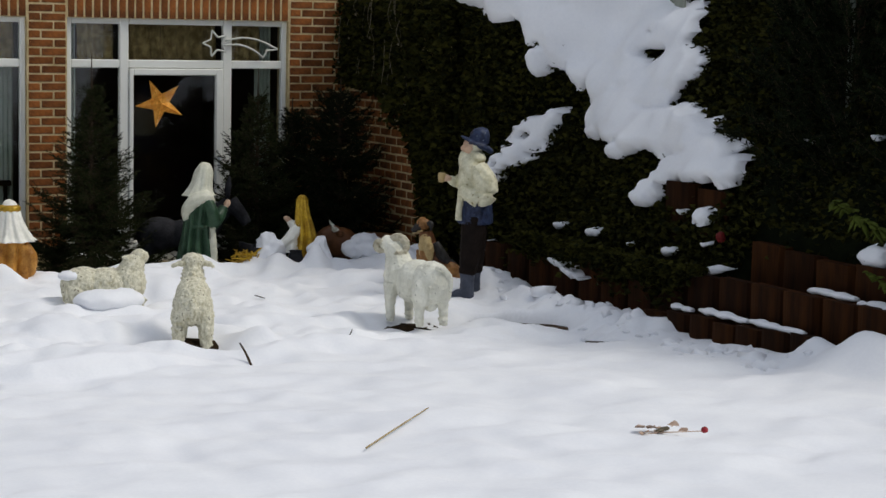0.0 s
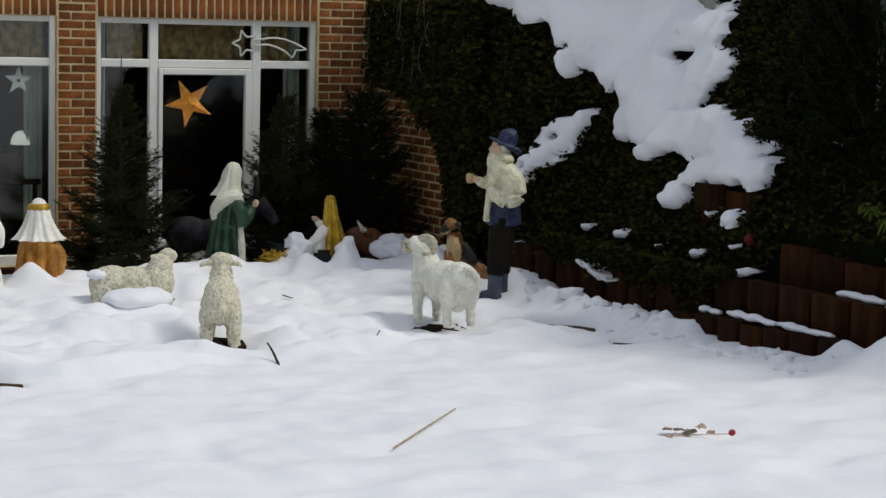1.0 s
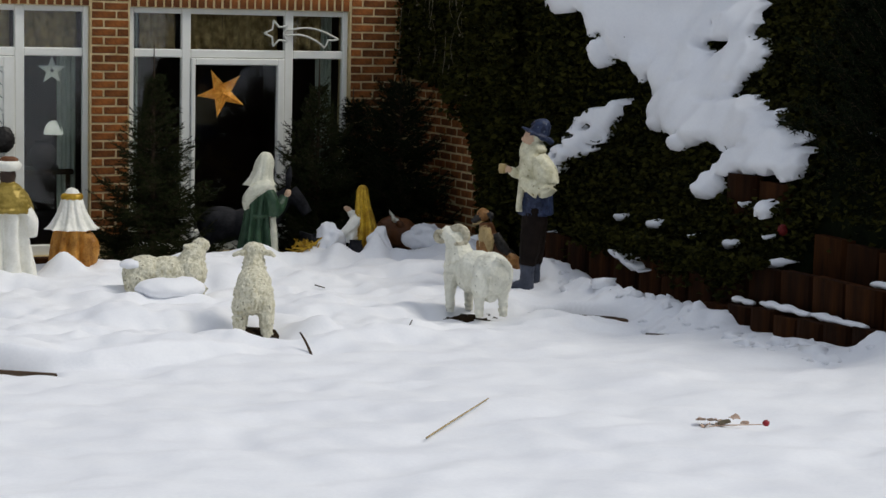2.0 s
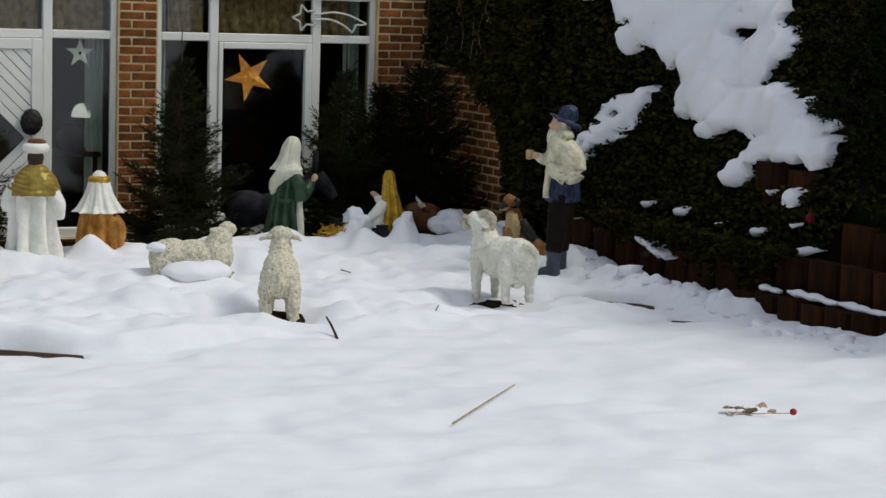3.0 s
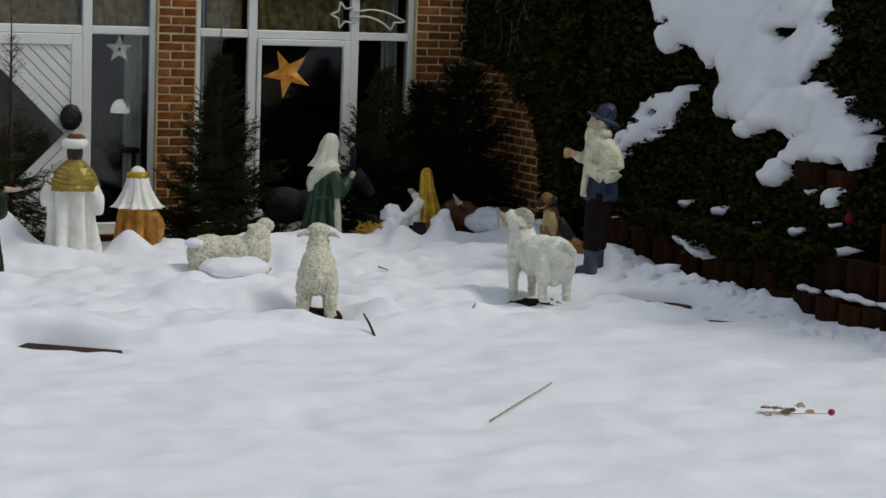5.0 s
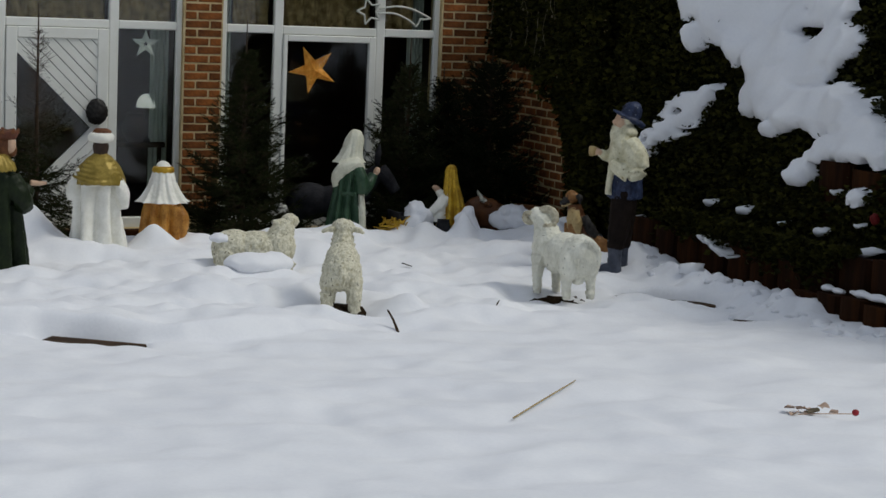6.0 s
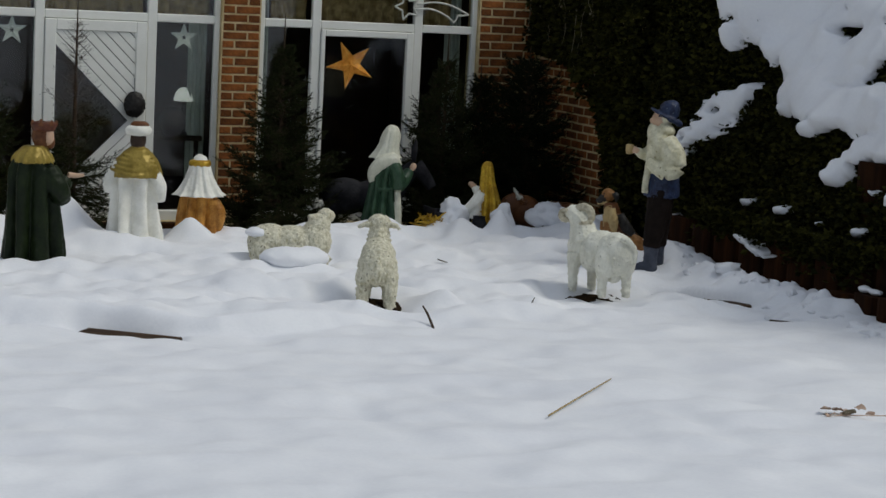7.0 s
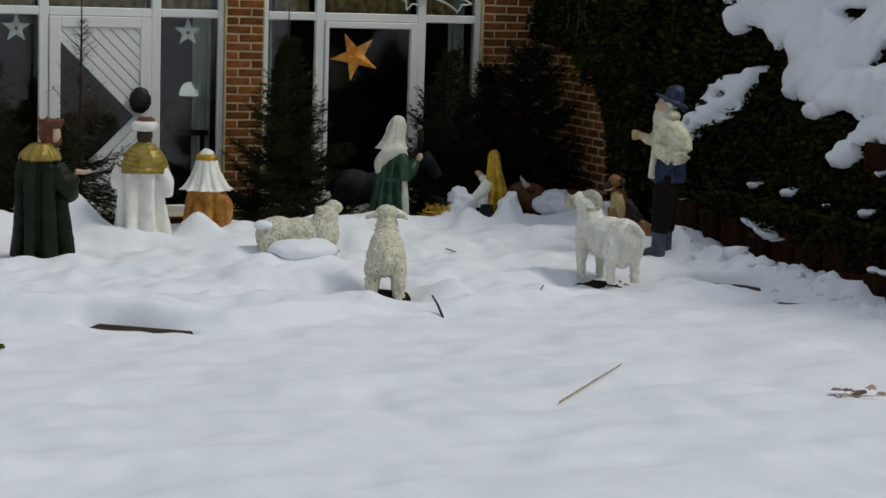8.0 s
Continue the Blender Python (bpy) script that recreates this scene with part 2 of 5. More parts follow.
# ---------------------------------------------------------------- ground
# drifts and hollows in the snow: x, y, height, width along x, width along y
DRIFTS = [
    (4.18, 16.26, 0.20, 0.15, 0.15), (3.55, 15.75, 0.05, 0.30, 0.15), (2.70, 14.90, 0.06, 0.35, 0.15),
    (3.16, 16.45, 0.33, 0.26, 0.20), (2.2, 16.6, 0.22, 0.5, 0.5),
    (6.05, 16.55, 0.13, 0.30, 0.20), (7.12, 16.45, 0.20, 0.10, 0.12), (7.35, 16.45, 0.10, 0.20, 0.14), (6.75, 16.5, 0.10, 0.12, 0.12),
    (5.2, 12.95, 0.10, 0.11, 0.11), (8.12, 9.75, 0.20, 0.24, 0.50), (8.06, 10.32, 0.10, 0.12, 0.12), (5.35, 15.9, 0.10, 0.5, 0.5), (7.2, 15.7, 0.10, 0.5, 0.5),
    (4.6, 12.6, 0.05, 0.6, 0.2), (4.6, 14.72, 0.05, 0.35, 0.18),
    (4.73, 12.62, -0.06, 0.28, 0.36), (4.70, 12.92, -0.11, 0.20, 0.15), (6.60, 13.36, -0.08, 0.40, 0.18), (3.6, 13.7, 0.07, 0.9, 0.35), (5.6, 14.3, 0.06, 0.8, 0.3),
]


EDGE = [(-3.0, 14.6), (0.9, 12.95), (1.93, 12.47), (2.46, 12.26), (3.0, 11.93), (3.27, 11.80), (3.96, 11.84), (4.69, 12.08), (5.35, 12.30), (6.4, 12.5)]


def lawn_edge(x):
    for (a, b), (c, d) in zip(EDGE, EDGE[1:]):
        if a <= x <= c:
            k = (x - a) / (c - a)
            return b + (d - b) * k
    return 12.5


def snow_z(x, y):
    z = 0.08 + max(0.0, 12.6 - y) * 0.055
    rise = (0.05 if x > 5 else 0.03) * max(0.0, min(1.0, (y - 15.6) / 1.2))
    z += rise
    if y > 16.75:                                  # falls away to the bare strip along the house
        k = min(1.0, (y - 16.75) / 0.55)
        z -= (0.34 + rise) * k * k * (3 - 2 * k)
    for cx, cy, h, wx, wy in DRIFTS:
        d = ((x - cx) / wx) ** 2 + ((y - cy) / wy) ** 2
        if d < 9:
            z += h * math.exp(-d)
    p = Vector((x, y, 0))
    lump = 0.75 + 1.05 * min(1.0, max(0.0, (y - 11.9) / 0.7))
    if -3 < x < 6.3:                               # overhanging step of snow along the lawn edge
        d = y - lawn_edge(x) - 0.05 * noise.noise(Vector((x * 2.2, 4, 0)))
        if d > 0:
            k = min(1.0, d / 0.20)
            tall = 0.15 - 0.05 * noise.noise(Vector((x * 1.3, 8, 0)))
            tall *= min(1.0, max(0.25, (5.2 - x) / 1.8)) * min(1.0, max(0.0, 6.3 - x))
            z += tall * k * k * (3 - 2 * k) * math.exp(-max(0.0, d - 0.20) / 0.65)
    if 2.9 < x < 3.8:                              # scooped hollow in that step
        z -= 0.09 * math.exp(-((x - 3.25 - 0.25 * (y - 12.2)) / 0.16) ** 2 - ((y - 12.25) / 0.28) ** 2)
    z += lump * (0.045 * noise.noise(p * 0.9) + 0.046 * noise.noise(Vector((x * 1.7 + 7, y * 2.6, 0))) + 0.024 * noise.noise(p * 4.6) + 0.0045 * noise.noise(p * 11))
    z += 0.016 * max(0.0, noise.noise(Vector((x * 2.1 + 0.9 * y, y * 1.4 - 3, 5)))) + 0.010 * noise.noise(Vector((x * 2.6 - 1.1 * y, y * 3.9, 2)))
    if y > 12.2:                                   # pillowy lumps with creases between
        k = min(1.0, (y - 12.2) / 0.5)
        z += k * (0.007 * noise.noise(p * 9) + 0.06 * abs(noise.noise(Vector((x * 1.9, y * 1.6, 1)))) - 0.012 + 0.026 * abs(noise.noise(Vector((x * 4.3, y * 3.4, 6)))))
    else:                                          # faint wind-packed dents of the lawn
        z -= 0.032 * max(0.0, noise.noise(Vector((x * 3.3, y * 2.2, 7))) - 0.05) * min(1.0, (12.2 - y) / 0.5)
    # broken lumps along the timber edge
    e = math.exp(-((x - 8.0) / 0.28) ** 2)
    if y > 9 and e > 0.01:
        e *= 0.12 + 0.88 * min(1.0, max(0.0, (y - 11.75) / 0.7))
        z += e * (0.07 + 0.13 * abs(noise.noise(p * 3.1)) + 0.07 * abs(noise.noise(p * 7)) + 0.03 * noise.noise(p * 14))
    # slits along the lawn edging
    for x0, x1, yc, w in ((7.05, 7.82, 13.22, 0.12), (7.36, 7.68, 12.03, 0.06), (2.36, 3.04, 12.0, 0.13)):
        if x0 < x < x1:
            z -= 0.17 * math.exp(-((y - yc + 0.72 * (x - (x0 + x1) / 2)) / w) ** 4) * min(1, (x - x0) / 0.25, (x1 - x) / 0.25)
    return z


def axis(parts):
    out = [parts[0][0]]
    for a, b, s in parts:
        n = max(1, round((b - a) / s))
        out += [a + (b - a) * (i + 1) / n for i in range(n)]
    return out


def ground_mesh():
    xs = axis([(-900, -100, 200), (-100, -10, 15), (-10, 0.5, 0.75), (0.5, 8.6, 0.032), (8.6, 14, 0.6), (14, 100, 14), (100, 900, 200)])
    ys = axis([(-900, -100, 200), (-100, -6, 12), (-6, 7, 0.6), (7, 11.4, 0.04), (11.4, 13.6, 0.024), (13.6, 18.6, 0.035), (18.6, 30, 1.9), (30, 120, 15), (120, 900, 195)])
    verts = [(x, y, snow_z(x, y) if -15 < x < 15 and -12 < y < 18.55 else (-0.2 if y > 18.5 else 0.7)) for y in ys for x in xs]
    n = len(xs)
    faces = [(j * n + i, j * n + i + 1, (j + 1) * n + i + 1, (j + 1) * n + i) for j in range(len(ys) - 1) for i in range(n - 1)]
    me = bpy.data.meshes.new("ground")
    me.from_pydata(verts, [], faces)
    me.polygons.foreach_set("use_smooth", [True] * len(faces))
    me.materials.append(SNOW)
    return me


ground = tagged(new("ground", ground_mesh()), "deep trampled snow with drifts covering the front garden", "snow", kind="structure")



def soil_bed():
    """Bare earth in the dry strip below the eaves."""
    xs, ys = axis([(2.0, 8.4, 0.08)]), axis([(16.98, 18.58, 0.08)])
    verts = [(x, y, snow_z(x, y) + 0.035 + 0.02 * noise.noise(Vector((x * 6, y * 6, 3))) - (0.10 if j == 0 else 0.0)) for j, y in enumerate(ys) for x in xs]
    n = len(xs)
    me = bpy.data.meshes.new("soil_bed")
    me.from_pydata(verts, [], [(j * n + i, j * n + i + 1, (j + 1) * n + i + 1, (j + 1) * n + i) for j in range(len(ys) - 1) for i in range(n - 1)])
    me.materials.append(SOIL)
    return me


tagged(new("soil_bed", soil_bed()), "bare dark earth bed along the house wall", "soil", kind="structure")

# ---------------------------------------------------------------- house
WALL_Y = 18.6
HEAD, SILL = 2.33, -0.06
openings = [(2.05, 5.04), (5.43, 7.72)]
bm = bmesh.new()
DEEP = 0.30
for x0, x1, z0, z1 in [(-3.0, 2.05, -0.3, 4.2), (5.04, 5.43, -0.3, HEAD), (7.72, 8.40, -0.3, HEAD), (2.05, 8.40, HEAD, 4.2), (2.05, 5.04, -0.3, SILL), (5.43, 7.72, -0.3, SILL)]:
    box(bm, x0, x1, WALL_Y, WALL_Y + DEEP, z0, z1)
wall_north = tagged(part("wall_north", bm, MORTAR), "red brick house front with pale mortar joints", "wall", kind="structure")
bm = bmesh.new()
box(bm, 8.40, 8.70, 16.80, 18.90, -0.3, 2.6)
wall_east = tagged(part("wall_east", bm, MORTAR), "red brick side wall half covered in ivy", "wall", kind="structure")
# room behind the glass; its unlit gloom is put into the colour
for nm, a, lab in [("room_floor", (-3, 8.4, 18.9, 23, -0.3, -0.1), "room floor darkened in colour for gloom"), ("ceiling", (-3, 8.4, 18.9, 23, 2.75, 2.95), "room ceiling darkened in colour for gloom"),
                   ("wall_back", (-3, 8.4, 23, 23.2, -0.1, 2.75), "plaster back wall darkened in colour for gloom"), ("wall_west", (-3.2, -3, 18.9, 23, -0.3, 4.2), "plaster side wall darkened in colour for gloom"), ("wall_inner", (8.4, 8.6, 18.9, 23, -0.1, 2.75), "plaster side wall darkened in colour for gloom")]:
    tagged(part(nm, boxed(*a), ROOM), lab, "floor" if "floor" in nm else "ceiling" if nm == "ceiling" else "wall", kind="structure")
tagged(part("roof", boxed(-3.4, 8.9, 18.3, 23.4, 4.2, 4.4), STAKE), "flat roof edge of the house", "roof", kind="structure")

FY = WALL_Y + 0.05     # front of the frames


def window(name, label, x0, x1, posts, transom=(1.85, 1.93)):
    w = tagged(new(name), label, "window", kind="structure")
    f = 0.055
    for x, y in [(x0, x0 + f), (x1 - f, x1)] + posts:
        part("post", boxed(x, y, FY, FY + 0.07, SILL, HEAD, 0.008), WHITE, w)
    edges = sorted([x0 + f, x1 - f] + [q for p in posts for q in p])
    for a, b in zip(edges[::2], edges[1::2]):
        part("transom", boxed(a, b, FY + 0.003, FY + 0.07, *transom, 0.008), WHITE, w)
        part("head_rail", boxed(a, b, FY + 0.003, FY + 0.07, HEAD - f, HEAD, 0.008), WHITE, w)
        part("bottom_rail", boxed(a, b, FY + 0.003, FY + 0.07, SILL, SILL + 0.10, 0.008), WHITE, w)
        g = part("pane", boxed(a - 0.01, b + 0.01, FY + 0.035, FY + 0.043, transom[1] - 0.01, HEAD - f + 0.01), GLASS, w)
        g.visible_shadow = False
    return w, list(zip(edges[::2], edges[1::2]))


def pane(w, a, b, z0, z1):
    g = part("pane", boxed(a, b, FY + 0.035, FY + 0.043, z0, z1), GLASS, w)
    g.visible_shadow = False


window_1, bays = window("window_1", "white plastic framed glazing with a boarded door", 2.05, 5.04, [(3.26, 3.35), (4.33, 4.42)])
pane(window_1, bays[0][0] - 0.01, bays[0][1] + 0.01, SILL + 0.09, 1.86)
pane(window_1, bays[2][0] - 0.01, bays[2][1] + 0.01, SILL + 0.09, 1.86)
window_2, bays2 = window("window_2", "white plastic framed glazing with a glass door", 5.43, 7.72, [(5.97, 6.06), (7.04, 7.13)])
pane(window_2, bays2[0][0] - 0.01, bays2[0][1] + 0.01, SILL + 0.09, 1.86)
pane(window_2, bays2[2][0] - 0.01, bays2[2][1] + 0.01, SILL + 0.09, 1.86)

# glass door
door_2 = tagged(new("door_2"), "white framed door with one large dark pane", "door", kind="structure")
for nm, a in [("stile", (6.065, 6.108, FY - 0.015, FY + 0.05, 0.05, 1.845)), ("stile", (6.965, 7.035, FY - 0.015, FY + 0.05, 0.05, 1.845)),
              ("top_rail", (6.108, 6.965, FY - 0.015, FY + 0.05, 1.78, 1.845)), ("bottom_rail", (6.108, 6.965, FY - 0.015, FY + 0.05, 0.05, 0.15))]:
    part(nm, boxed(*a, bevel=0.008), WHITE, door_2)
pane(door_2, 6.10, 6.97, 0.14, 1.785)
part("handle", boxed(6.985, 7.005, FY - 0.06, FY - 0.015, 0.85, 0.98, 0.005), SILVER, door_2, "grey metal handle")

# boarded door with a triangular pane
door_1 = tagged(new("door_1"), "white door with slanting boards and triangular pane", "door", kind="structure")
DX0, DX1, DZ0, DZ1 = 3.46, 4.22, 0.15, 1.74
for nm, a in [("stile", (3.355, DX0, FY - 0.015, FY + 0.05, 0.05, 1.845)), ("stile", (DX1, 4.325, FY - 0.015, FY + 0.05, 0.05, 1.845)),
              ("top_rail", (DX0, DX1, FY - 0.015, FY + 0.05, DZ1, 1.845)), ("bottom_rail", (DX0, DX1, FY - 0.015, FY + 0.05, 0.05, DZ0))]:
    part(nm, boxed(*a, bevel=0.008), WHITE, door_1)


def clip_poly(poly, n, c):
    """The part of a flat polygon where n . p <= c."""
    out = []
    for p, q in zip(poly, poly[1:] + poly[:1]):
        a, b = n[0] * p[0] + n[1] * p[1] - c, n[0] * q[0] + n[1] * q[1] - c
        if a <= 0:
            out.append(p)
        if a * b < 0:
            t = a / (a - b)
            out.append((p[0] + (q[0] - p[0]) * t, p[1] + (q[1] - p[1]) * t))
    return out


def slab(poly, y0, y1):
    bm = bmesh.new()
    a = [bm.verts.new((x, y0, z)) for x, z in poly]
    b = [bm.verts.new((x, y1, z)) for x, z in poly]
    bm.faces.new(a)
    bm.faces.new(b[::-1])
    for i in range(len(poly)):
        j = (i + 1) % len(poly)
        bm.faces.new((a[i], b[i], b[j], a[j]))
    return bm


APEX = (4.16, 0.90)
TRI_HI, TRI_LO = (DX0, 1.60), (DX0, 0.20)
for sgn, corner in ((1, TRI_HI), (-1, TRI_LO)):
    d = Vector((APEX[0] - corner[0], APEX[1] - corner[1])).normalized()
    nrm = Vector((-d.y, d.x)) * sgn
    c0 = nrm.dot(Vector(APEX))
    k = 0
    while k < 12:
        lo, hi = c0 + k * 0.085 + 0.004, c0 + (k + 1) * 0.085 - 0.004
        poly = clip_poly([(DX0, DZ0), (DX1, DZ0), (DX1, DZ1), (DX0, DZ1)], (-nrm.x, -nrm.y), -lo)
        poly = clip_poly(poly, (nrm.x, nrm.y), hi) if poly else poly
        cut = (APEX[1] if sgn > 0 else -APEX[1])
        poly = clip_poly(poly, (0, -sgn), -cut) if poly else poly
        if len(poly) > 2:
            part("board", slab(poly, FY, FY + 0.03), WHITE, door_1)
        k += 1
g = part("pane", slab([TRI_HI, TRI_LO, APEX], FY + 0.02, FY + 0.028), GLASS, door_1)
g.visible_shadow = False
tagged(part("door_sill", boxed(2.05, 5.03, WALL_Y - 0.10, WALL_Y + 0.04, -0.16, -0.065, 0.01), STAKE), "brown sill below the glazed front", "sill", kind="structure")


# curtains
def drape(name, label, x0, x1, z0, z1, y, folds, mat, deep=0.03, scallop=0.0):
    bm = bmesh.new()
    nx, nz = folds * 6, 14
    g = []
    for j in range(nz + 1):
        v = j / nz
        row = []
        for i in range(nx + 1):
            u = i / nx
            a = u * folds * 2 * math.pi
            z = z0 + (z1 - z0) * v + scallop * (1 - v) * math.sin(a * 0.5) ** 2
            row.append(bm.verts.new((x0 + (x1 - x0) * u, y + deep * math.sin(a + v) + 0.4 * deep * math.sin(2.3 * a + v * 9), z)))
        g.append(row)
    for a, b in zip(g, g[1:]):
        for i in range(nx):
            bm.faces.new((a[i], a[i + 1], b[i + 1], b[i]))
    ob = part(name, bm, mat, smooth=True)
    md = ob.modifiers.new("cloth", "SOLIDIFY")
    md.thickness = 0.004
    return tagged(ob, label, "curtain")


for x0, x1, n in [(2.12, 3.25, 7), (3.36, 4.32, 6), (4.43, 4.97, 4), (5.6, 5.96, 3), (6.07, 7.03, 7), (7.14, 7.5, 3)]:
    drape("valance", "gathered olive brown valance behind the top pane", x0, x1, 1.88, 2.34, 18.84, n, VALANCE, 0.035, 0.05)
for x0, x1, z0 in [(5.47, 5.60, 0.0), (7.48, 7.65, 0.0), (4.80, 4.98, 0.0), (2.1, 2.2, 0.0)]:
    drape("curtain", "pale drawn curtain hanging beside the pane", x0, x1, z0, 2.34, 18.92, 4, CURTAIN, 0.02)


# ---------------------------------------------------------------- bank with timber edging, right of the garden
def stakes(name, label, x, y0, y1, top, bottom, step, thick=0.12):
    """A row of upright timbers along y; top(y) gives each one's height."""
    row = tagged(new(name), label, "retaining wall", group="timber edging")
    row.location = (x, (y0 + y1) / 2, 0)
    n = round((y1 - y0) / step)
    rnd = random.Random(name + str(x))
    for i in range(n):
        y = y0 + (i + 0.5) * step - (y0 + y1) / 2
        h = top(y + (y0 + y1) / 2) + rnd.uniform(-0.025, 0.025)
        bm = bmesh.new()
        # rounded front, flat back
        seg = 7
        lo, hi = [], []
        half = step / 2 - 0.008
        for k in range(seg):
            a = math.pi * k / (seg - 1)
            px, py = -thick * 0.55 * math.sin(a) ** 0.6, -half * math.cos(a)
            lo.append(bm.verts.new((px, py, bottom)))
            hi.append(bm.verts.new((px, py, h + 0.012 * math.sin(a))))
        for base in (lo, hi):
            for py in (half, -half):
                base.append(bm.verts.new((thick * 0.5, py, bottom if base is lo else h)))
        m = len(lo)
        for k in range(m):
            bm.faces.new((lo[k], lo[(k + 1) % m], hi[(k + 1) % m], hi[k]))
        bm.faces.new(hi)
        bm.faces.new(lo[::-1])
        st = part("stake", bm, STAKE, row)
        st.location = (rnd.uniform(-0.012, 0.012), y, 0)
        st.rotation_euler = (rnd.uniform(-0.02, 0.02), rnd.uniform(-0.03, 0.03), rnd.uniform(-0.05, 0.05))
    return row


stakes("timber_edging", "row of upright brown timber stakes holding the bank", 8.34, 9.0, 15.84, lambda y: 0.42 if y > 13.3 else 0.50 if y > 12 else 0.58, -0.1, 0.40)
stakes("timber_edging", "short front row of brown timber stakes in snow", 8.16, 9.8, 12.5, lambda y: 0.33 - 0.03 * (y - 10), -0.1, 0.30)
stakes("timber_edging", "upper row of brown timber stakes on the bank", 8.60, 9.0, 11.8, lambda y: 0.79 + 0.02 * (y - 10), 0.2, 0.40)
stakes("timber_edging", "short timber row under the snow on the bank", 8.70, 12.25, 13.05, lambda y: 1.16, 0.7, 0.40)


def bank_x(y, z):
    """The leafy face of the bank."""
    k = min(1.0, max(0.0, (y - 14.4) / 1.2))
    k = k * k * (3 - 2 * k)                        # leans back to the south, upright ivy on the side wall
    base = 8.42 + max(0.0, z - 0.42) * (0.55 * (1 - k) + 0.06 * k)
    p = Vector((0, y, z))
    if y < 11.9 and z < 0.95:
        base = max(base, 8.66)
    return base + 0.10 * noise.noise(p * 1.7) + 0.05 * noise.noise(p * 4.5)


def wall_clear(y, z):
    """True where the brick of the side wall stays bare."""
    lip = 0.05 * noise.noise(Vector((y * 4, z * 4, 9)))
    return y > 16.80 + lip and z < 1.72 - 0.66 * math.exp(-(y - 17.03) / 0.35) + lip


# sheet just behind the leaves, its colour painted as deep shade
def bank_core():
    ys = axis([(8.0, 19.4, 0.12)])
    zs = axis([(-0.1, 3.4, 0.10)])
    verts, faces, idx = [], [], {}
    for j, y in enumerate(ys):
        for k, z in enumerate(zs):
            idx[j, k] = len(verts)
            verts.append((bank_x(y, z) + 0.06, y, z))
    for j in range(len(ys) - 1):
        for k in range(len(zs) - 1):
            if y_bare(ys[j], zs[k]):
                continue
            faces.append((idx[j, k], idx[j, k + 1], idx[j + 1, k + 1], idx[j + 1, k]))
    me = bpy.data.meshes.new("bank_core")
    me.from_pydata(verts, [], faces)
    me.materials.append(PAINTED_SHADE)
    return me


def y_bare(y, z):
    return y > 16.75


tagged(new("bank", bank_core()), "planted bank rising behind the timber edging, painted near-black for shade", "bank", kind="structure")


def leaf_cloud(name, label, cat, spots, mat, size, rnd, long=1.3, droop=0.6):
    """Many small folded leaves at (place, outward) spots, one mesh."""
    verts, faces = [], []
    for p, out in spots:
        s = size * rnd.uniform(0.6, 1.3)
        d = (Vector(out) * 0.5 + Vector((rnd.uniform(-1, 1), rnd.uniform(-1, 1), rnd.uniform(-1, 0.4) * droop))).normalized()
        u = d.cross(Vector((rnd.uniform(-1, 1), rnd.uniform(-1, 1), rnd.uniform(-1, 1)))).normalized()
        w = u.cross(d) * 0.25 * s
        p = Vector(p)
        k = len(verts)
        tip, mid = p + d * s * long, p + d * s * long * 0.45
        verts += [p, mid + u * s * 0.5 + w, tip, mid - u * s * 0.5 + w, mid - w * 0.2]
        faces += [(k, k + 1, k + 4), (k + 1, k + 2, k + 4), (k + 2, k + 3, k + 4), (k + 3, k, k + 4)]
    me = bpy.data.meshes.new(name)
    me.from_pydata(verts, [], faces)
    me.materials.append(mat)
    return tagged(new(name, me), label, cat, kind="stuff")


rnd = random.Random(5)
spots = []
while len(spots) < 46000:
    y, z = rnd.uniform(9.0, 16.72), rnd.uniform(0.25, 3.3)
    x = bank_x(y, z) + rnd.uniform(-0.10, 0.05) - 0.05 * max(0, noise.noise(Vector((5, y * 2, z * 2))))
    if x < 8.46 and z < 0.45 and rnd.random() < 0.8:
        continue
    if y < 13.4 and z < 0.62 and rnd.random() < 0.72:
        continue
    if y < 11.9 and z < 0.95 and rnd.random() < 0.97:
        continue
    if 12.3 < y < 13.0 and 0.97 < z < 1.25 and rnd.random() < 0.93:
        continue
    if y < 12.1 and z > 1.0 and rnd.random() < 0.75:
        continue
    spots.append(((x, y, z), (-0.8, -0.3, 0.3)))
for k in range(5200):
    y = rnd.uniform(11.9, 14.6)
    z = 0.62 - abs(rnd.gauss(0, 0.14)) * (0.6 + 0.8 * noise.noise(Vector((y * 1.8, 1, 1))))
    if z > 0.2:
        spots.append(((8.27 - rnd.uniform(0, 0.06), y, z), (-0.8, -0.3, 0.2)))
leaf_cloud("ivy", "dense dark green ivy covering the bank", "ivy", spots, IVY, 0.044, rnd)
spots = []
while len(spots) < 12000:
    y, z = rnd.uniform(16.2, 18.62), rnd.uniform(0.1, 2.6)
    if wall_clear(y, z):
        continue
    x = 8.39 - (rnd.uniform(0.0, 0.14) + 0.10 * max(0, noise.noise(Vector((2, y * 2, z * 1.5))))) * (0.3 if 16.5 < y < 17.2 and z < 1.5 else 1.0)
    spots.append(((x, y, z), (-0.9, -0.2, 0.1)))
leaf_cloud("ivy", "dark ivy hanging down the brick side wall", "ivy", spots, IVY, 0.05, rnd)


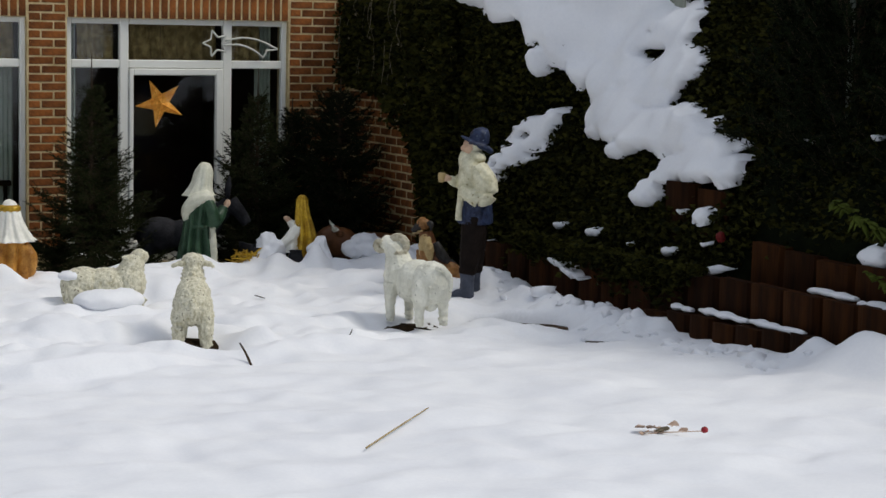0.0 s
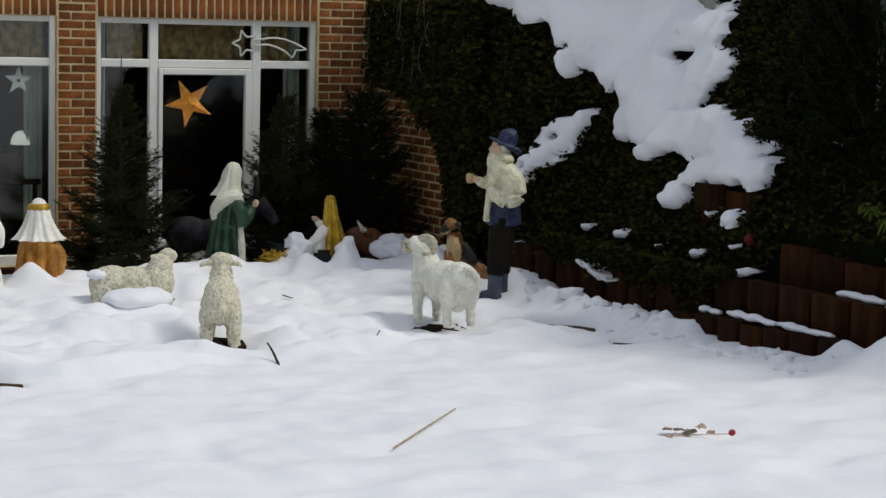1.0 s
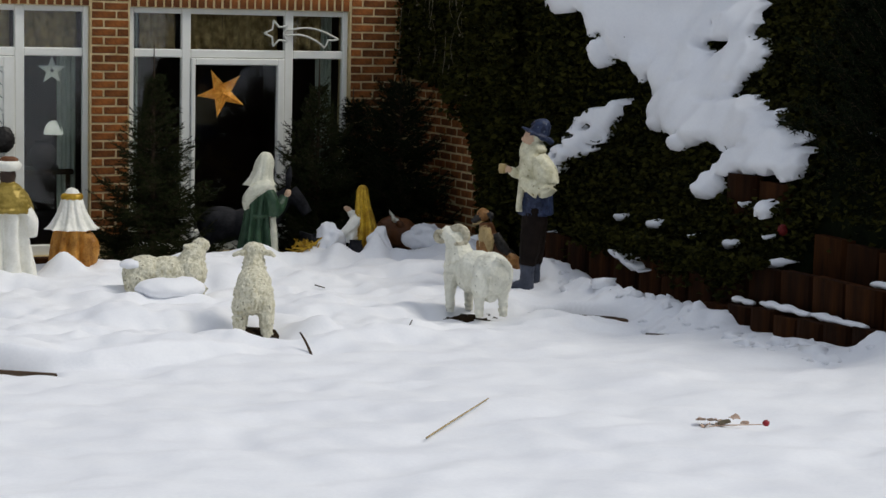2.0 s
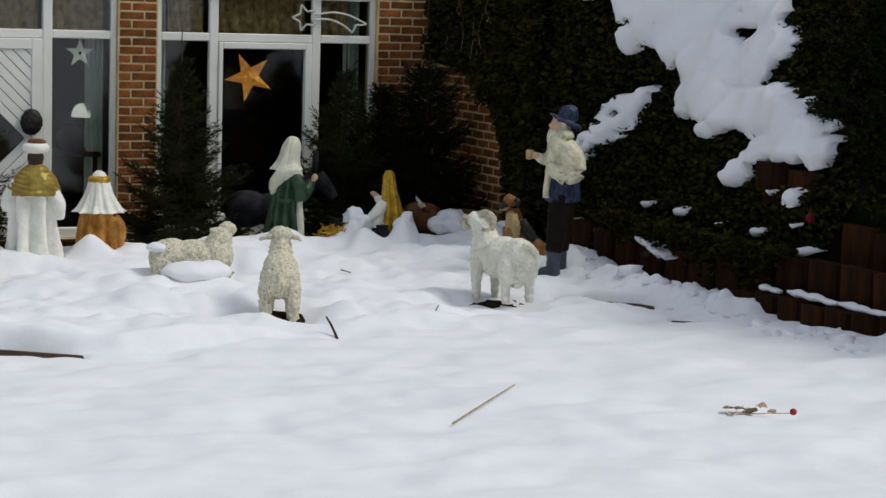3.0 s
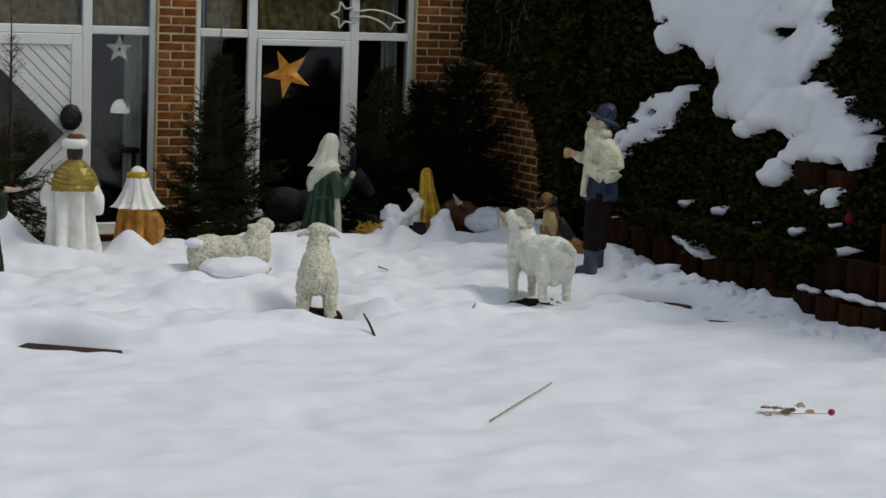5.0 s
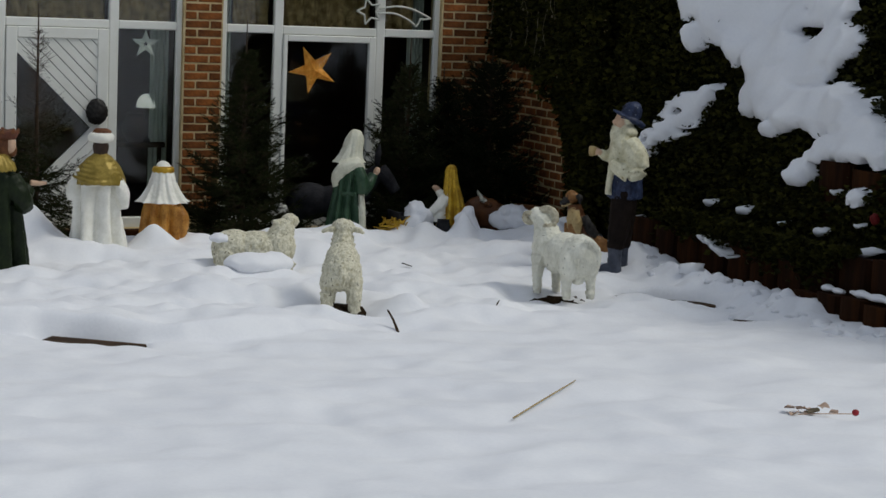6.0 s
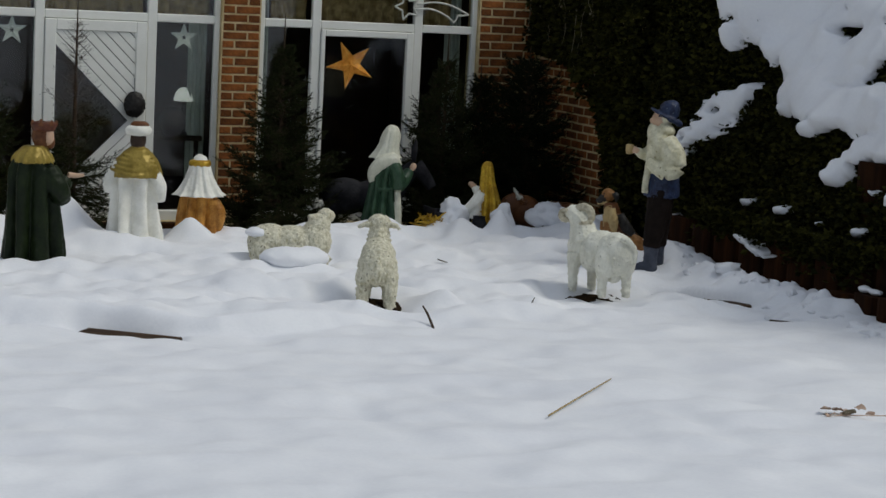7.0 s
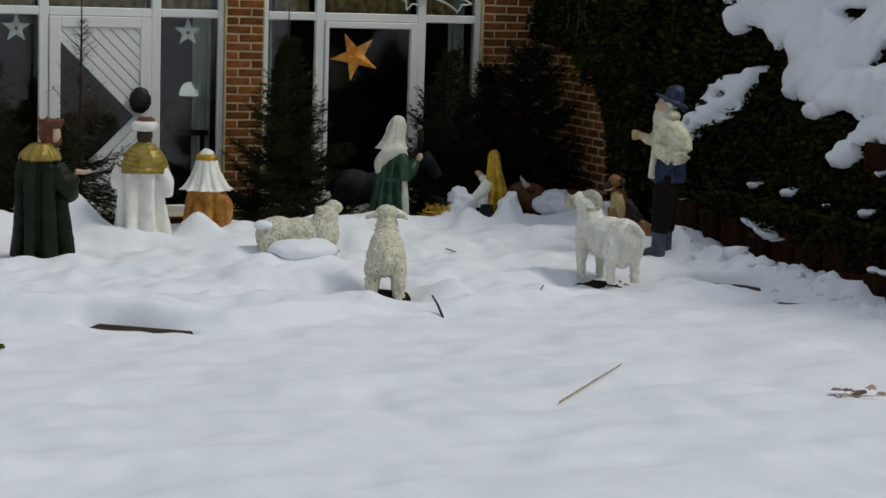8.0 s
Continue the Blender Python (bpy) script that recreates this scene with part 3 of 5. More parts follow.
# ---------------------------------------------------------------- conifers
def thuja(label, x, y, z, height, spread, mat, seed, whorls=26, arms=7, twigs=9, needles=9, nlen=0.022, lean=0.0, bare=0.0, up=0.25):
    rnd = random.Random(seed)
    tree = tagged(new("thuja"), label, "tree")
    tree.location = (x, y, z)
    bm = bmesh.new()
    tube(bm, [(0, 0, -0.1), (lean * 0.4, 0, height * 0.5), (lean, 0, height)], [0.035, 0.022, 0.005], seg=7)
    part("trunk", bm, BARK, tree, smooth=True)
    tv, tf, nv, nf = [], [], [], []

    def stick(a, b, r):
        d = (b - a).normalized()
        u = d.cross(Vector((0.2, 0.3, 0.9))).normalized() * r
        w = d.cross(u)
        k = len(tv)
        tv.extend([a + u, a - u * 0.5 + w * 0.87, a - u * 0.5 - w * 0.87, b])
        tf.extend([(k, k + 1, k + 3), (k + 1, k + 2, k + 3), (k + 2, k, k + 3)])

    def needle(p, d, s):
        u = d.cross(Vector((rnd.uniform(-1, 1), rnd.uniform(-1, 1), rnd.uniform(-1, 1)))).normalized() * s * 0.13
        k = len(nv)
        nv.extend([p + u, p - u, p + d * s])
        nf.append((k, k + 1, k + 2))

    for w in range(whorls):
        f = (w + rnd.uniform(0, 0.8)) / whorls
        h = height * (0.06 + 0.92 * f)
        for a in range(arms):
            ang = 2 * math.pi * (a + rnd.random()) / arms
            ln = spread * ((1 - f) + 0.04) * rnd.uniform(0.6, 1.15)
            hh = max(0.04, h + rnd.uniform(-0.5, 0.5) * height / whorls * 2.4)
            o = Vector((lean * hh / height, 0, hh))
            d = Vector((math.cos(ang), math.sin(ang), up * (0.5 + f * 1.6) + rnd.uniform(-0.28, 0.22)))
            prev, last = o, o
            for s in range(1, 5):
                q = o + d * ln * s / 4 + Vector((0, 0, 0.10 * ln * (s / 4) ** 2))
                stick(last, q, 0.006 * (1.2 - s / 5))
                last = q
            for tgi in range(twigs):
                g = 0.25 + 0.75 * ((tgi + rnd.random()) / twigs) ** 0.7
                q = o + d * ln * g + Vector((0, 0, 0.10 * ln * g * g))
                side = d.cross(Vector((0, 0, 1))).normalized() * rnd.choice((-1, 1))
                td = (side * rnd.uniform(0.1, 1.0) + d * 0.7 + Vector((0, 0, rnd.uniform(-0.75, 0.7)))).normalized()
                tl = (0.06 + 0.22 * ln * (1.15 - g)) * rnd.uniform(0.6, 1.2)
                stick(q, q + td * tl, 0.0025)
                if rnd.random() < max(bare, 0.35) * f:
                    continue
                m = max(4, int(needles * tl / 0.12))
                for nn in range(m):
                    e = (nn + rnd.random()) / m
                    nd = (td * 0.7 + Vector((rnd.uniform(-1, 1), rnd.uniform(-1, 1), rnd.uniform(-0.7, 1)))).normalized()
                    needle(q + td * tl * e, nd, nlen * rnd.uniform(0.8, 1.4) * 1.5)
    for nm, v, f, m in (("limb_wood", tv, tf, BARK), ("crown", nv, nf, mat)):
        me = bpy.data.meshes.new(nm)
        me.from_pydata(v, [], f)
        me.materials.append(m)
        part(nm, me, None, tree)
    return tree


def spruce(label, x, y, z, height, spread, mat, seed, whorls=17, arms=6, lean=0.0, bare=0.0, nlen=0.019, open_top=0.12, taper=1.12):
    """Flat sprays of twigs on whorled limbs, level below and rising towards the leader."""
    rnd = random.Random(seed)
    tree = tagged(new("spruce"), label, "tree")
    tree.location = (x, y, z)
    bm = bmesh.new()
    tube(bm, [(0, 0, -0.1), (lean * 0.4, 0.01, height * 0.5), (lean, 0, height)], [0.032, 0.019, 0.004], seg=7)
    part("trunk", bm, BARK, tree, smooth=True)
    tv, tf, nv, nf = [], [], [], []

    def stick(a, b, r):
        d = (b - a).normalized()
        u = d.cross(Vector((0.2, 0.3, 0.9))).normalized() * r
        w = d.cross(u)
        k = len(tv)
        tv.extend([a + u, a - u * 0.5 + w * 0.87, a - u * 0.5 - w * 0.87, b])
        tf.extend([(k, k + 1, k + 3), (k + 1, k + 2, k + 3), (k + 2, k, k + 3)])

    def clothe(a, d, ln, thin):
        n = int(ln / 0.0055 * thin)
        for i in range(n):
            p = a + d * (ln * (i + rnd.random()) / max(1, n))
            q = (d * 0.75 + Vector((rnd.uniform(-1, 1), rnd.uniform(-1, 1), rnd.uniform(-0.5, 1)))).normalized() * nlen * rnd.uniform(0.8, 1.3)
            u = q.cross(Vector((rnd.uniform(-1, 1), rnd.uniform(-1, 1), rnd.uniform(-1, 1)))).normalized() * 0.0034
            k = len(nv)
            nv.extend([p + u, p - u, p + q])
            nf.append((k, k + 1, k + 2))

    def limb(f, reach):
        hh = height * (0.04 + (0.96 - open_top) * f) + rnd.uniform(-0.03, 0.03)
        ang = rnd.uniform(0, 2 * math.pi)
        out = Vector((math.cos(ang), math.sin(ang), 0))
        side = Vector((-out.y, out.x, 0))
        rise = -0.12 + 0.95 * f ** 1.4 + rnd.uniform(-0.13, 0.13)
        o = Vector((lean * hh / height, 0, hh))

        def at(g):
            return o + out * reach * g + Vector((0, 0, reach * (rise * g - 0.16 * math.sin(math.pi * g) * (1 - f) + 0.16 * g * g)))
        last = o
        for k in range(1, 6):
            q = at(k / 5)
            stick(last, q, 0.0065 * (1.2 - k / 5.5))
            last = q
        thin = 1.0 - bare * min(1.0, max(0.0, (f - 0.35) / 0.3))
        n = max(5, int(reach / 0.026))
        for i in range(n + 1):
            g = min(1.0, 0.16 + 0.84 * (i + rnd.random() * 0.7) / n)
            p = at(g)
            fwd = (at(min(1.0, g + 0.05)) - at(g - 0.05)).normalized()
            sgn = 1 if i % 2 else -1
            td = (side * sgn * rnd.uniform(0.5, 0.95) + fwd * 0.7 + Vector((0, 0, rnd.uniform(-0.35, 0.22)))).normalized()
            if i == n:
                td = fwd
            tl = min(0.24, 0.055 + 0.42 * reach * (1 - g)) * rnd.uniform(0.65, 1.1)
            stick(p, p + td * tl, 0.0024)
            if thin < 0.3 and rnd.random() < 0.7:
                continue
            clothe(p, td, tl, thin)
            for m in range(int(tl / 0.035)):
                b = p + td * tl * (0.25 + 0.7 * rnd.random())
                sd = (td * 0.8 + side * rnd.uniform(-0.8, 0.8) + Vector((0, 0, rnd.uniform(-0.45, 0.25)))).normalized()
                sl = rnd.uniform(0.035, 0.075)
                stick(b, b + sd * sl, 0.0016)
                clothe(b, sd, sl, thin)

    for w in range(whorls):
        f = (w + 0.5) / whorls
        for a in range(round(arms * (0.45 + 0.55 * (1 - f)))):
            limb(min(1.0, max(0.0, f + rnd.uniform(-0.15, 0.15) / whorls)), (spread * (1 - f) ** taper + 0.05) * rnd.uniform(0.72, 1.12))
        for a in range(arms // 2):
            limb(min(1.0, f + 0.5 / whorls), (spread * (1 - f) ** taper + 0.05) * rnd.uniform(0.3, 0.7))
    clothe(Vector((lean * 0.88, 0, height * 0.88)), Vector((0, 0, 1)), height * 0.11, 0.6)
    for nm, v, f, m in (("limb_wood", tv, tf, BARK), ("crown", nv, nf, mat)):
        me = bpy.data.meshes.new(nm)
        me.from_pydata(v, [], f)
        me.materials.append(m)
        part(nm, me, None, tree)
    return tree


spruce("cut green spruce standing before the brick pillar", 5.37, 17.60, -0.20, 2.20, 0.82, NEEDLE, 1, whorls=20, arms=11, open_top=0.16)
spruce("dark green spruce beside the glass door", 7.08, 17.80, -0.20, 2.08, 0.84, NEEDLE, 2, whorls=20, arms=11, open_top=0.16)
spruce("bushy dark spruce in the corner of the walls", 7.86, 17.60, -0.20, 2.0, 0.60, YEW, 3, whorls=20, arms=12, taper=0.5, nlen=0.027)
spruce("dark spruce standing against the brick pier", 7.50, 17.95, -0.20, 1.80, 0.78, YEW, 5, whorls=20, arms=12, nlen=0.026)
spruce("thin spruce with bare top before the white door", 3.42, 17.45, -0.20, 2.28, 0.62, NEEDLE, 4, whorls=17, arms=8, bare=0.93)
spruce("dark spruce at the window edge", 2.62, 17.5, -0.20, 1.95, 0.60, NEEDLE, 6, whorls=19, arms=9)
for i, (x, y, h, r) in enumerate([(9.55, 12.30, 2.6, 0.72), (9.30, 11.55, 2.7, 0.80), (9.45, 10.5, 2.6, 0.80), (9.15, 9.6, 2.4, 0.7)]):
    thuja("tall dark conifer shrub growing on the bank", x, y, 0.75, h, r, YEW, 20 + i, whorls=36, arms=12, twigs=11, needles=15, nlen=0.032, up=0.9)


# ---------------------------------------------------------------- snow lying on the bank
def snow_cap(name, label, lobes, thick, step=0.03, holes=(), seed=0.0, ragged=0.34, lift=0.0):
    """Snow pillows on the bank, in (y, z) on its face: lobes of (y, z, ry, rz)."""
    y0 = min(a - c for a, b, c, d in lobes) - 0.2
    y1 = max(a + c for a, b, c, d in lobes) + 0.2
    z0 = min(b - d for a, b, c, d in lobes) - 0.2
    z1 = max(b + d for a, b, c, d in lobes) + 0.2

    def mask(y, z, rough=1.0):
        p = Vector((seed, y, z))
        w = ragged * noise.noise(p * 4.2) + 0.8 * ragged * noise.noise(p * 9) + 0.6 * ragged * noise.noise(p * 21)
        m = math.log(sum(math.exp(7 * max(-4.0, 1 - ((y - a) / c) ** 2 - ((z - b) / d) ** 2)) for a, b, c, d in lobes)) / 7 + w * rough
        for a, b, c, d in holes:
            m = min(m, ((y - a) / c) ** 2 + ((z - b) / d) ** 2 - 1)
        return m

    ys, zs = axis([(y0, y1, step)]), axis([(z0, z1, step)])
    verts, faces, idx = [], [], {}

    def vert(j, k):
        if (j, k) not in idx:
            y, z = ys[j], zs[k]
            m = max(0.06, mask(y, z, 0.25))
            t = thick * min(1.0, m * 1.6) ** 0.5
            lump = 0.40 * noise.noise(Vector((seed + 4, y * 2.4, z * 2.4)))
            idx[j, k] = len(verts)
            verts.append((bank_x(y, z) - 0.085 - lift - t * (0.9 + lump), y, z + t * 0.45 * (1 + lump)))
        return idx[j, k]

    for j in range(len(ys) - 1):
        for k in range(len(zs) - 1):
            if mask((ys[j] + ys[j + 1]) / 2, (zs[k] + zs[k + 1]) / 2) > 0:
                faces.append((vert(j, k), vert(j, k + 1), vert(j + 1, k + 1), vert(j + 1, k)))
    bm = bmesh.new()
    vs = [bm.verts.new(v) for v in verts]
    for f in faces:
        bm.faces.new([vs[i] for i in f])
    rim = [e for e in bm.edges if e.is_boundary]
    near = {}
    for e in rim:
        a, b = e.verts
        near.setdefault(a, []).append(b)
        near.setdefault(b, []).append(a)
    for turn in range(2):                          # rounds the melting rim
        soft = {v: v.co.lerp(sum((o.co for o in n), Vector()) / len(n), 0.5) for v, n in near.items()}
        for v, co in soft.items():
            v.co = co
    bmesh.ops.smooth_vert(bm, verts=bm.verts[:], factor=0.5, use_axis_x=True, use_axis_y=True, use_axis_z=True)
    res = bmesh.ops.extrude_edge_only(bm, edges=rim)
    for g in res["geom"]:
        if isinstance(g, bmesh.types.BMVert):
            g.co += Vector((0.09 + lift, 0, 0.012))
    bmesh.ops.recalc_face_normals(bm, faces=bm.faces[:])
    if sum(f.normal.x * f.calc_area() for f in bm.faces) > 0:
        bmesh.ops.reverse_faces(bm, faces=bm.faces[:])
    return tagged(part(name, bm, SNOW, smooth=True), label, "snow")


snow_cap("snow_blanket", "thick drooping blanket of snow lying on the ivy bank",
         [(15.81, 2.58, 0.40, 0.10), (15.15, 2.43, 0.15, 0.30), (15.14, 2.0, 0.05, 0.13), (14.97, 2.26, 0.15, 0.31), (14.81, 2.06, 0.14, 0.28), (14.75, 2.27, 0.26, 0.40),
          (14.42, 1.99, 0.37, 0.25), (14.42, 2.38, 0.37, 0.30), (13.92, 1.90, 0.42, 0.15), (13.97, 2.22, 0.25, 0.34), (14.92, 2.66, 0.33, 0.24),
          (14.41, 1.57, 0.24, 0.17), (14.07, 1.53, 0.37, 0.19), (13.69, 1.49, 0.36, 0.19), (13.38, 1.52, 0.40, 0.20), (13.03, 1.48, 0.34, 0.17), (12.69, 1.38, 0.32, 0.15), (12.36, 1.28, 0.25, 0.12),
          (12.72, 1.25, 0.43, 0.11), (13.05, 1.24, 0.25, 0.10), (13.16, 1.14, 0.17, 0.08), (13.23, 1.05, 0.15, 0.075), (13.28, 0.97, 0.13, 0.06), (13.93, 1.31, 0.11, 0.07), (14.43, 1.43, 0.1, 0.06),
          (15.42, 2.48, 0.25, 0.15), (14.5, 1.82, 0.24, 0.19), (13.93, 1.76, 0.39, 0.1), (13.91, 2.27, 0.26, 0.26), (13.64, 1.99, 0.22, 0.21), (14.22, 1.69, 0.27, 0.09)],
         0.15, step=0.02, ragged=0.62, holes=[(14.12, 2.10, 0.17, 0.05)])
snow_cap("snow_patch", "small lump of snow caught in the ivy", [(14.95, 1.53, 0.07, 0.08), (15.02, 1.44, 0.11, 0.11), (15.10, 1.36, 0.13, 0.12), (15.20, 1.25, 0.14, 0.13), (15.28, 1.12, 0.13, 0.13)], 0.11, step=0.014, seed=3.0, ragged=1.3,
         holes=[(15.14, 1.36, 0.05, 0.028), (15.30, 1.09, 0.045, 0.025)])
for i, (y, z, a, b) in enumerate([(13.82, 0.67, 0.085, 0.034), (12.70, 0.63, 0.085, 0.034), (12.40, 0.94, 0.095, 0.06), (11.96, 0.58, 0.065, 0.032), (15.40, 0.37, 0.055, 0.045), (14.40, 0.66, 0.04, 0.022), (10.42, 0.86, 0.12, 0.07),
                                  (12.72, 0.93, 0.03, 0.022), (11.6, 1.55, 0.03, 0.02), (10.9, 1.62, 0.04, 0.02), (13.2, 0.64, 0.03, 0.015), (12.22, 0.74, 0.04, 0.016)]):
    snow_cap("snow_patch", "small patch of snow on the ivy", [(y, z, a, b)], 0.07, step=0.010, seed=10.0 + i, ragged=1.1)
snow_cap("snow_patch", "broken diagonal streak of snow above the timber edging", [(14.02, 0.40, 0.06, 0.032), (13.92, 0.39, 0.05, 0.035), (13.82, 0.35, 0.06, 0.032), (13.72, 0.33, 0.06, 0.03), (13.58, 0.31, 0.05, 0.014)],
         0.10, step=0.010, seed=30.0, ragged=1.1, lift=0.10)


# ---------------------------------------------------------------- statues
from mathutils.bvhtree import BVHTree


def fuse(bm, name, mats, voxel=0.011, wool=0.0, size=0.03):
    """Melts overlapping solids into one skin and keeps each place's paint."""
    bm.normal_update()
    bmesh.ops.recalc_face_normals(bm, faces=bm.faces)
    tree = BVHTree.FromBMesh(bm) if len(mats) > 1 else None
    paint = [f.material_index for f in bm.faces]
    me = bpy.data.meshes.new(name)
    bm.to_mesh(me)
    bm.free()
    tmp = new("raw", me)
    md = tmp.modifiers.new("skin", "REMESH")
    md.mode, md.voxel_size = "VOXEL", voxel
    sm = tmp.modifiers.new("soft", "SMOOTH")
    sm.factor, sm.iterations = 0.5, 1
    out = bpy.data.meshes.new_from_object(tmp.evaluated_get(bpy.context.evaluated_depsgraph_get()))
    bpy.data.objects.remove(tmp)
    out.name = name
    out.materials.clear()
    for m in mats:
        out.materials.append(m)
    if wool:
        n = len(out.vertices)
        co, no = np.zeros(n * 3), np.zeros(n * 3)
        out.vertices.foreach_get("co", co)
        out.vertex_normals.foreach_get("vector", no)
        push = np.array([wool * noise.fractal(Vector(c) / size, 0.8, 2.1, 2) for c in co.reshape(n, 3)])
        out.vertices.foreach_set("co", (co.reshape(n, 3) + no.reshape(n, 3) * push[:, None]).ravel())
        out.update()
    if tree:
        for poly in out.polygons:
            poly.material_index = paint[tree.find_nearest(poly.center)[2]]
    out.polygons.foreach_set("use_smooth", [True] * len(out.polygons))
    return out


def statue(name, label, cat, mesh, x, y, z, turn, grow=1.0):
    ob = tagged(new(name, mesh), label, cat)
    ob.matrix_world = pose(x, y, z, 0, 0, turn) @ Matrix.Diagonal((*(grow if isinstance(grow, tuple) else (grow,) * 3), 1))
    return ob


def sheep_standing():
    """Seen from behind: x across, y ahead of the sheep."""
    bm = bmesh.new()
    blob(bm, (0, 0.00, 0.265), (0.142, 0.17, 0.155))
    blob(bm, (0, 0.05, 0.35), (0.118, 0.18, 0.10))
    blob(bm, (0, 0.20, 0.31), (0.125, 0.20, 0.15))
    tube(bm, [(0, 0.28, 0.34), (0, 0.34, 0.44), (0, 0.38, 0.52)], [0.105, 0.080, 0.070])
    blob(bm, (0, 0.40, 0.550), (0.084, 0.095, 0.070), rot=(-15, 0, 0))
    for sx in (-1, 1):
        tube(bm, [(sx * 0.05, 0.36, 0.545), (sx * 0.105, 0.35, 0.540), (sx * 0.155, 0.34, 0.515)], [0.030, 0.034, 0.010], flat=0.6)
        blob(bm, (sx * 0.082, -0.03, 0.19), (0.068, 0.10, 0.12))
        tube(bm, [(sx * 0.088, -0.06, 0.20), (sx * 0.096, -0.09, 0.11), (sx * 0.094, -0.08, -0.05)], [0.064, 0.052, 0.040])
        tube(bm, [(sx * 0.08, 0.26, 0.24), (sx * 0.08, 0.28, -0.05)], [0.055, 0.036])
    tube(bm, [(0, -0.14, 0.33), (0.004, -0.18, 0.27), (0.006, -0.17, 0.18)], [0.022, 0.030, 0.018])
    for i in range(3):
        tube(bm, [(-0.082 + 0.004 * i, 0.35 + 0.015 * i, 0.425 + 0.030 * i), (0, 0.255 + 0.02 * i, 0.44 + 0.030 * i), (0.082 - 0.004 * i, 0.35 + 0.015 * i, 0.425 + 0.030 * i)], [0.013, 0.019, 0.013], seg=6)
    return fuse(bm, "sheep", [WOOL], 0.006, 0.0085, 0.030)


def sheep_lying():
    """Side on, head turned up and away at +x."""
    bm = bmesh.new()
    blob(bm, (-0.15, 0, 0.15), (0.165, 0.15, 0.135))
    blob(bm, (0.02, 0, 0.15), (0.20, 0.15, 0.130))
    blob(bm, (0.17, 0, 0.17), (0.125, 0.13, 0.145))
    tube(bm, [(0.17, 0, 0.20), (0.20, 0.01, 0.29), (0.225, 0.03, 0.34)], [0.115, 0.090, 0.068])
    blob(bm, (0.245, 0.05, 0.352), (0.062, 0.075, 0.056), rot=(0, 15, 30))
    blob(bm, (0.165, -0.03, 0.352), (0.048, 0.022, 0.022), rot=(0, 8, 20))
    tube(bm, [(0.18, -0.10, 0.08), (0.27, -0.12, 0.05), (0.20, -0.14, 0.03)], [0.05, 0.035, 0.028])
    blob(bm, (-0.27, 0, 0.14), (0.045, 0.06, 0.10))
    blob(bm, (-0.20, -0.10, 0.09), (0.10, 0.07, 0.09))
    return fuse(bm, "sheep", [WOOL], 0.006, 0.008, 0.028)


def ram():
    """Three quarters from behind, head towards -x and away."""
    bm = bmesh.new()
    blob(bm, (0.130, -0.10, 0.305), (0.145, 0.165, 0.180), rot=(0, 0, 40))
    blob(bm, (0.030, 0.02, 0.305), (0.165, 0.17, 0.175), rot=(0, 0, 40))
    blob(bm, (-0.095, 0.13, 0.325), (0.132, 0.14, 0.165), rot=(0, 0, 40))
    for x, y, w in ((0.055, -0.165, 0.080), (0.205, -0.085, 0.076)):
        blob(bm, (x, y, 0.235), (w, 0.09, 0.135))
    tube(bm, [(-0.10, 0.12, 0.37), (-0.135, 0.15, 0.50), (-0.170, 0.17, 0.585)], [0.128, 0.092, 0.072])
    blob(bm, (-0.195, 0.19, 0.588), (0.072, 0.08, 0.070))
    tube(bm, [(-0.205, 0.20, 0.575), (-0.250, 0.25, 0.545), (-0.280, 0.28, 0.525)], [0.060, 0.050, 0.036])
    for cx, cz, r0, y0, y1, turns, a0 in ((-0.118, 0.572, 0.080, 0.16, 0.06, 4.5, 2.3), (-0.258, 0.580, 0.054, 0.20, 0.13, 6.2, 1.2)):
        pts, rad = [], []
        for k in range(13):
            u = k / 12
            a = a0 - turns * u
            r = r0 * (1 - 0.35 * u)
            pts.append((cx + r * 0.86 * math.cos(a), y0 + (y1 - y0) * u, cz + r * math.sin(a)))
            rad.append(0.037 - 0.020 * u)
        tube(bm, pts, rad, 1, seg=10)
        blob(bm, (cx, (y0 + y1) / 2 + 0.04, cz), (r0 * 0.6, 0.03, r0 * 0.6))
    for x, y, top in ((-0.177, 0.08, 0.27), (-0.035, 0.20, 0.25), (0.040, -0.17, 0.20), (0.218, -0.07, 0.20)):
        tube(bm, [(x * 0.93, y, top), (x, y - 0.005, 0.12), (x + 0.006, y, -0.05)], [0.070, 0.042, 0.030])
        blob(bm, (x, y - 0.012, 0.0), (0.036, 0.040, 0.030), sub=2)
    tube(bm, [(0.155, -0.225, 0.455), (0.225, -0.215, 0.425), (0.268, -0.190, 0.340), (0.272, -0.185, 0.240)], [0.016, 0.022, 0.021, 0.010])
    tube(bm, [(0.115, -0.262, 0.30), (0.122, -0.250, 0.24)], [0.010, 0.006], seg=6)
    blob(bm, (0.125, -0.10, 0.125), (0.055, 0.055, 0.06))
    blob(bm, (0.03, 0.03, 0.235), (0.165, 0.16, 0.125), rot=(0, 0, 40))
    return fuse(bm, "ram", [FLEECE, HORN], 0.006, 0.005, 0.026)


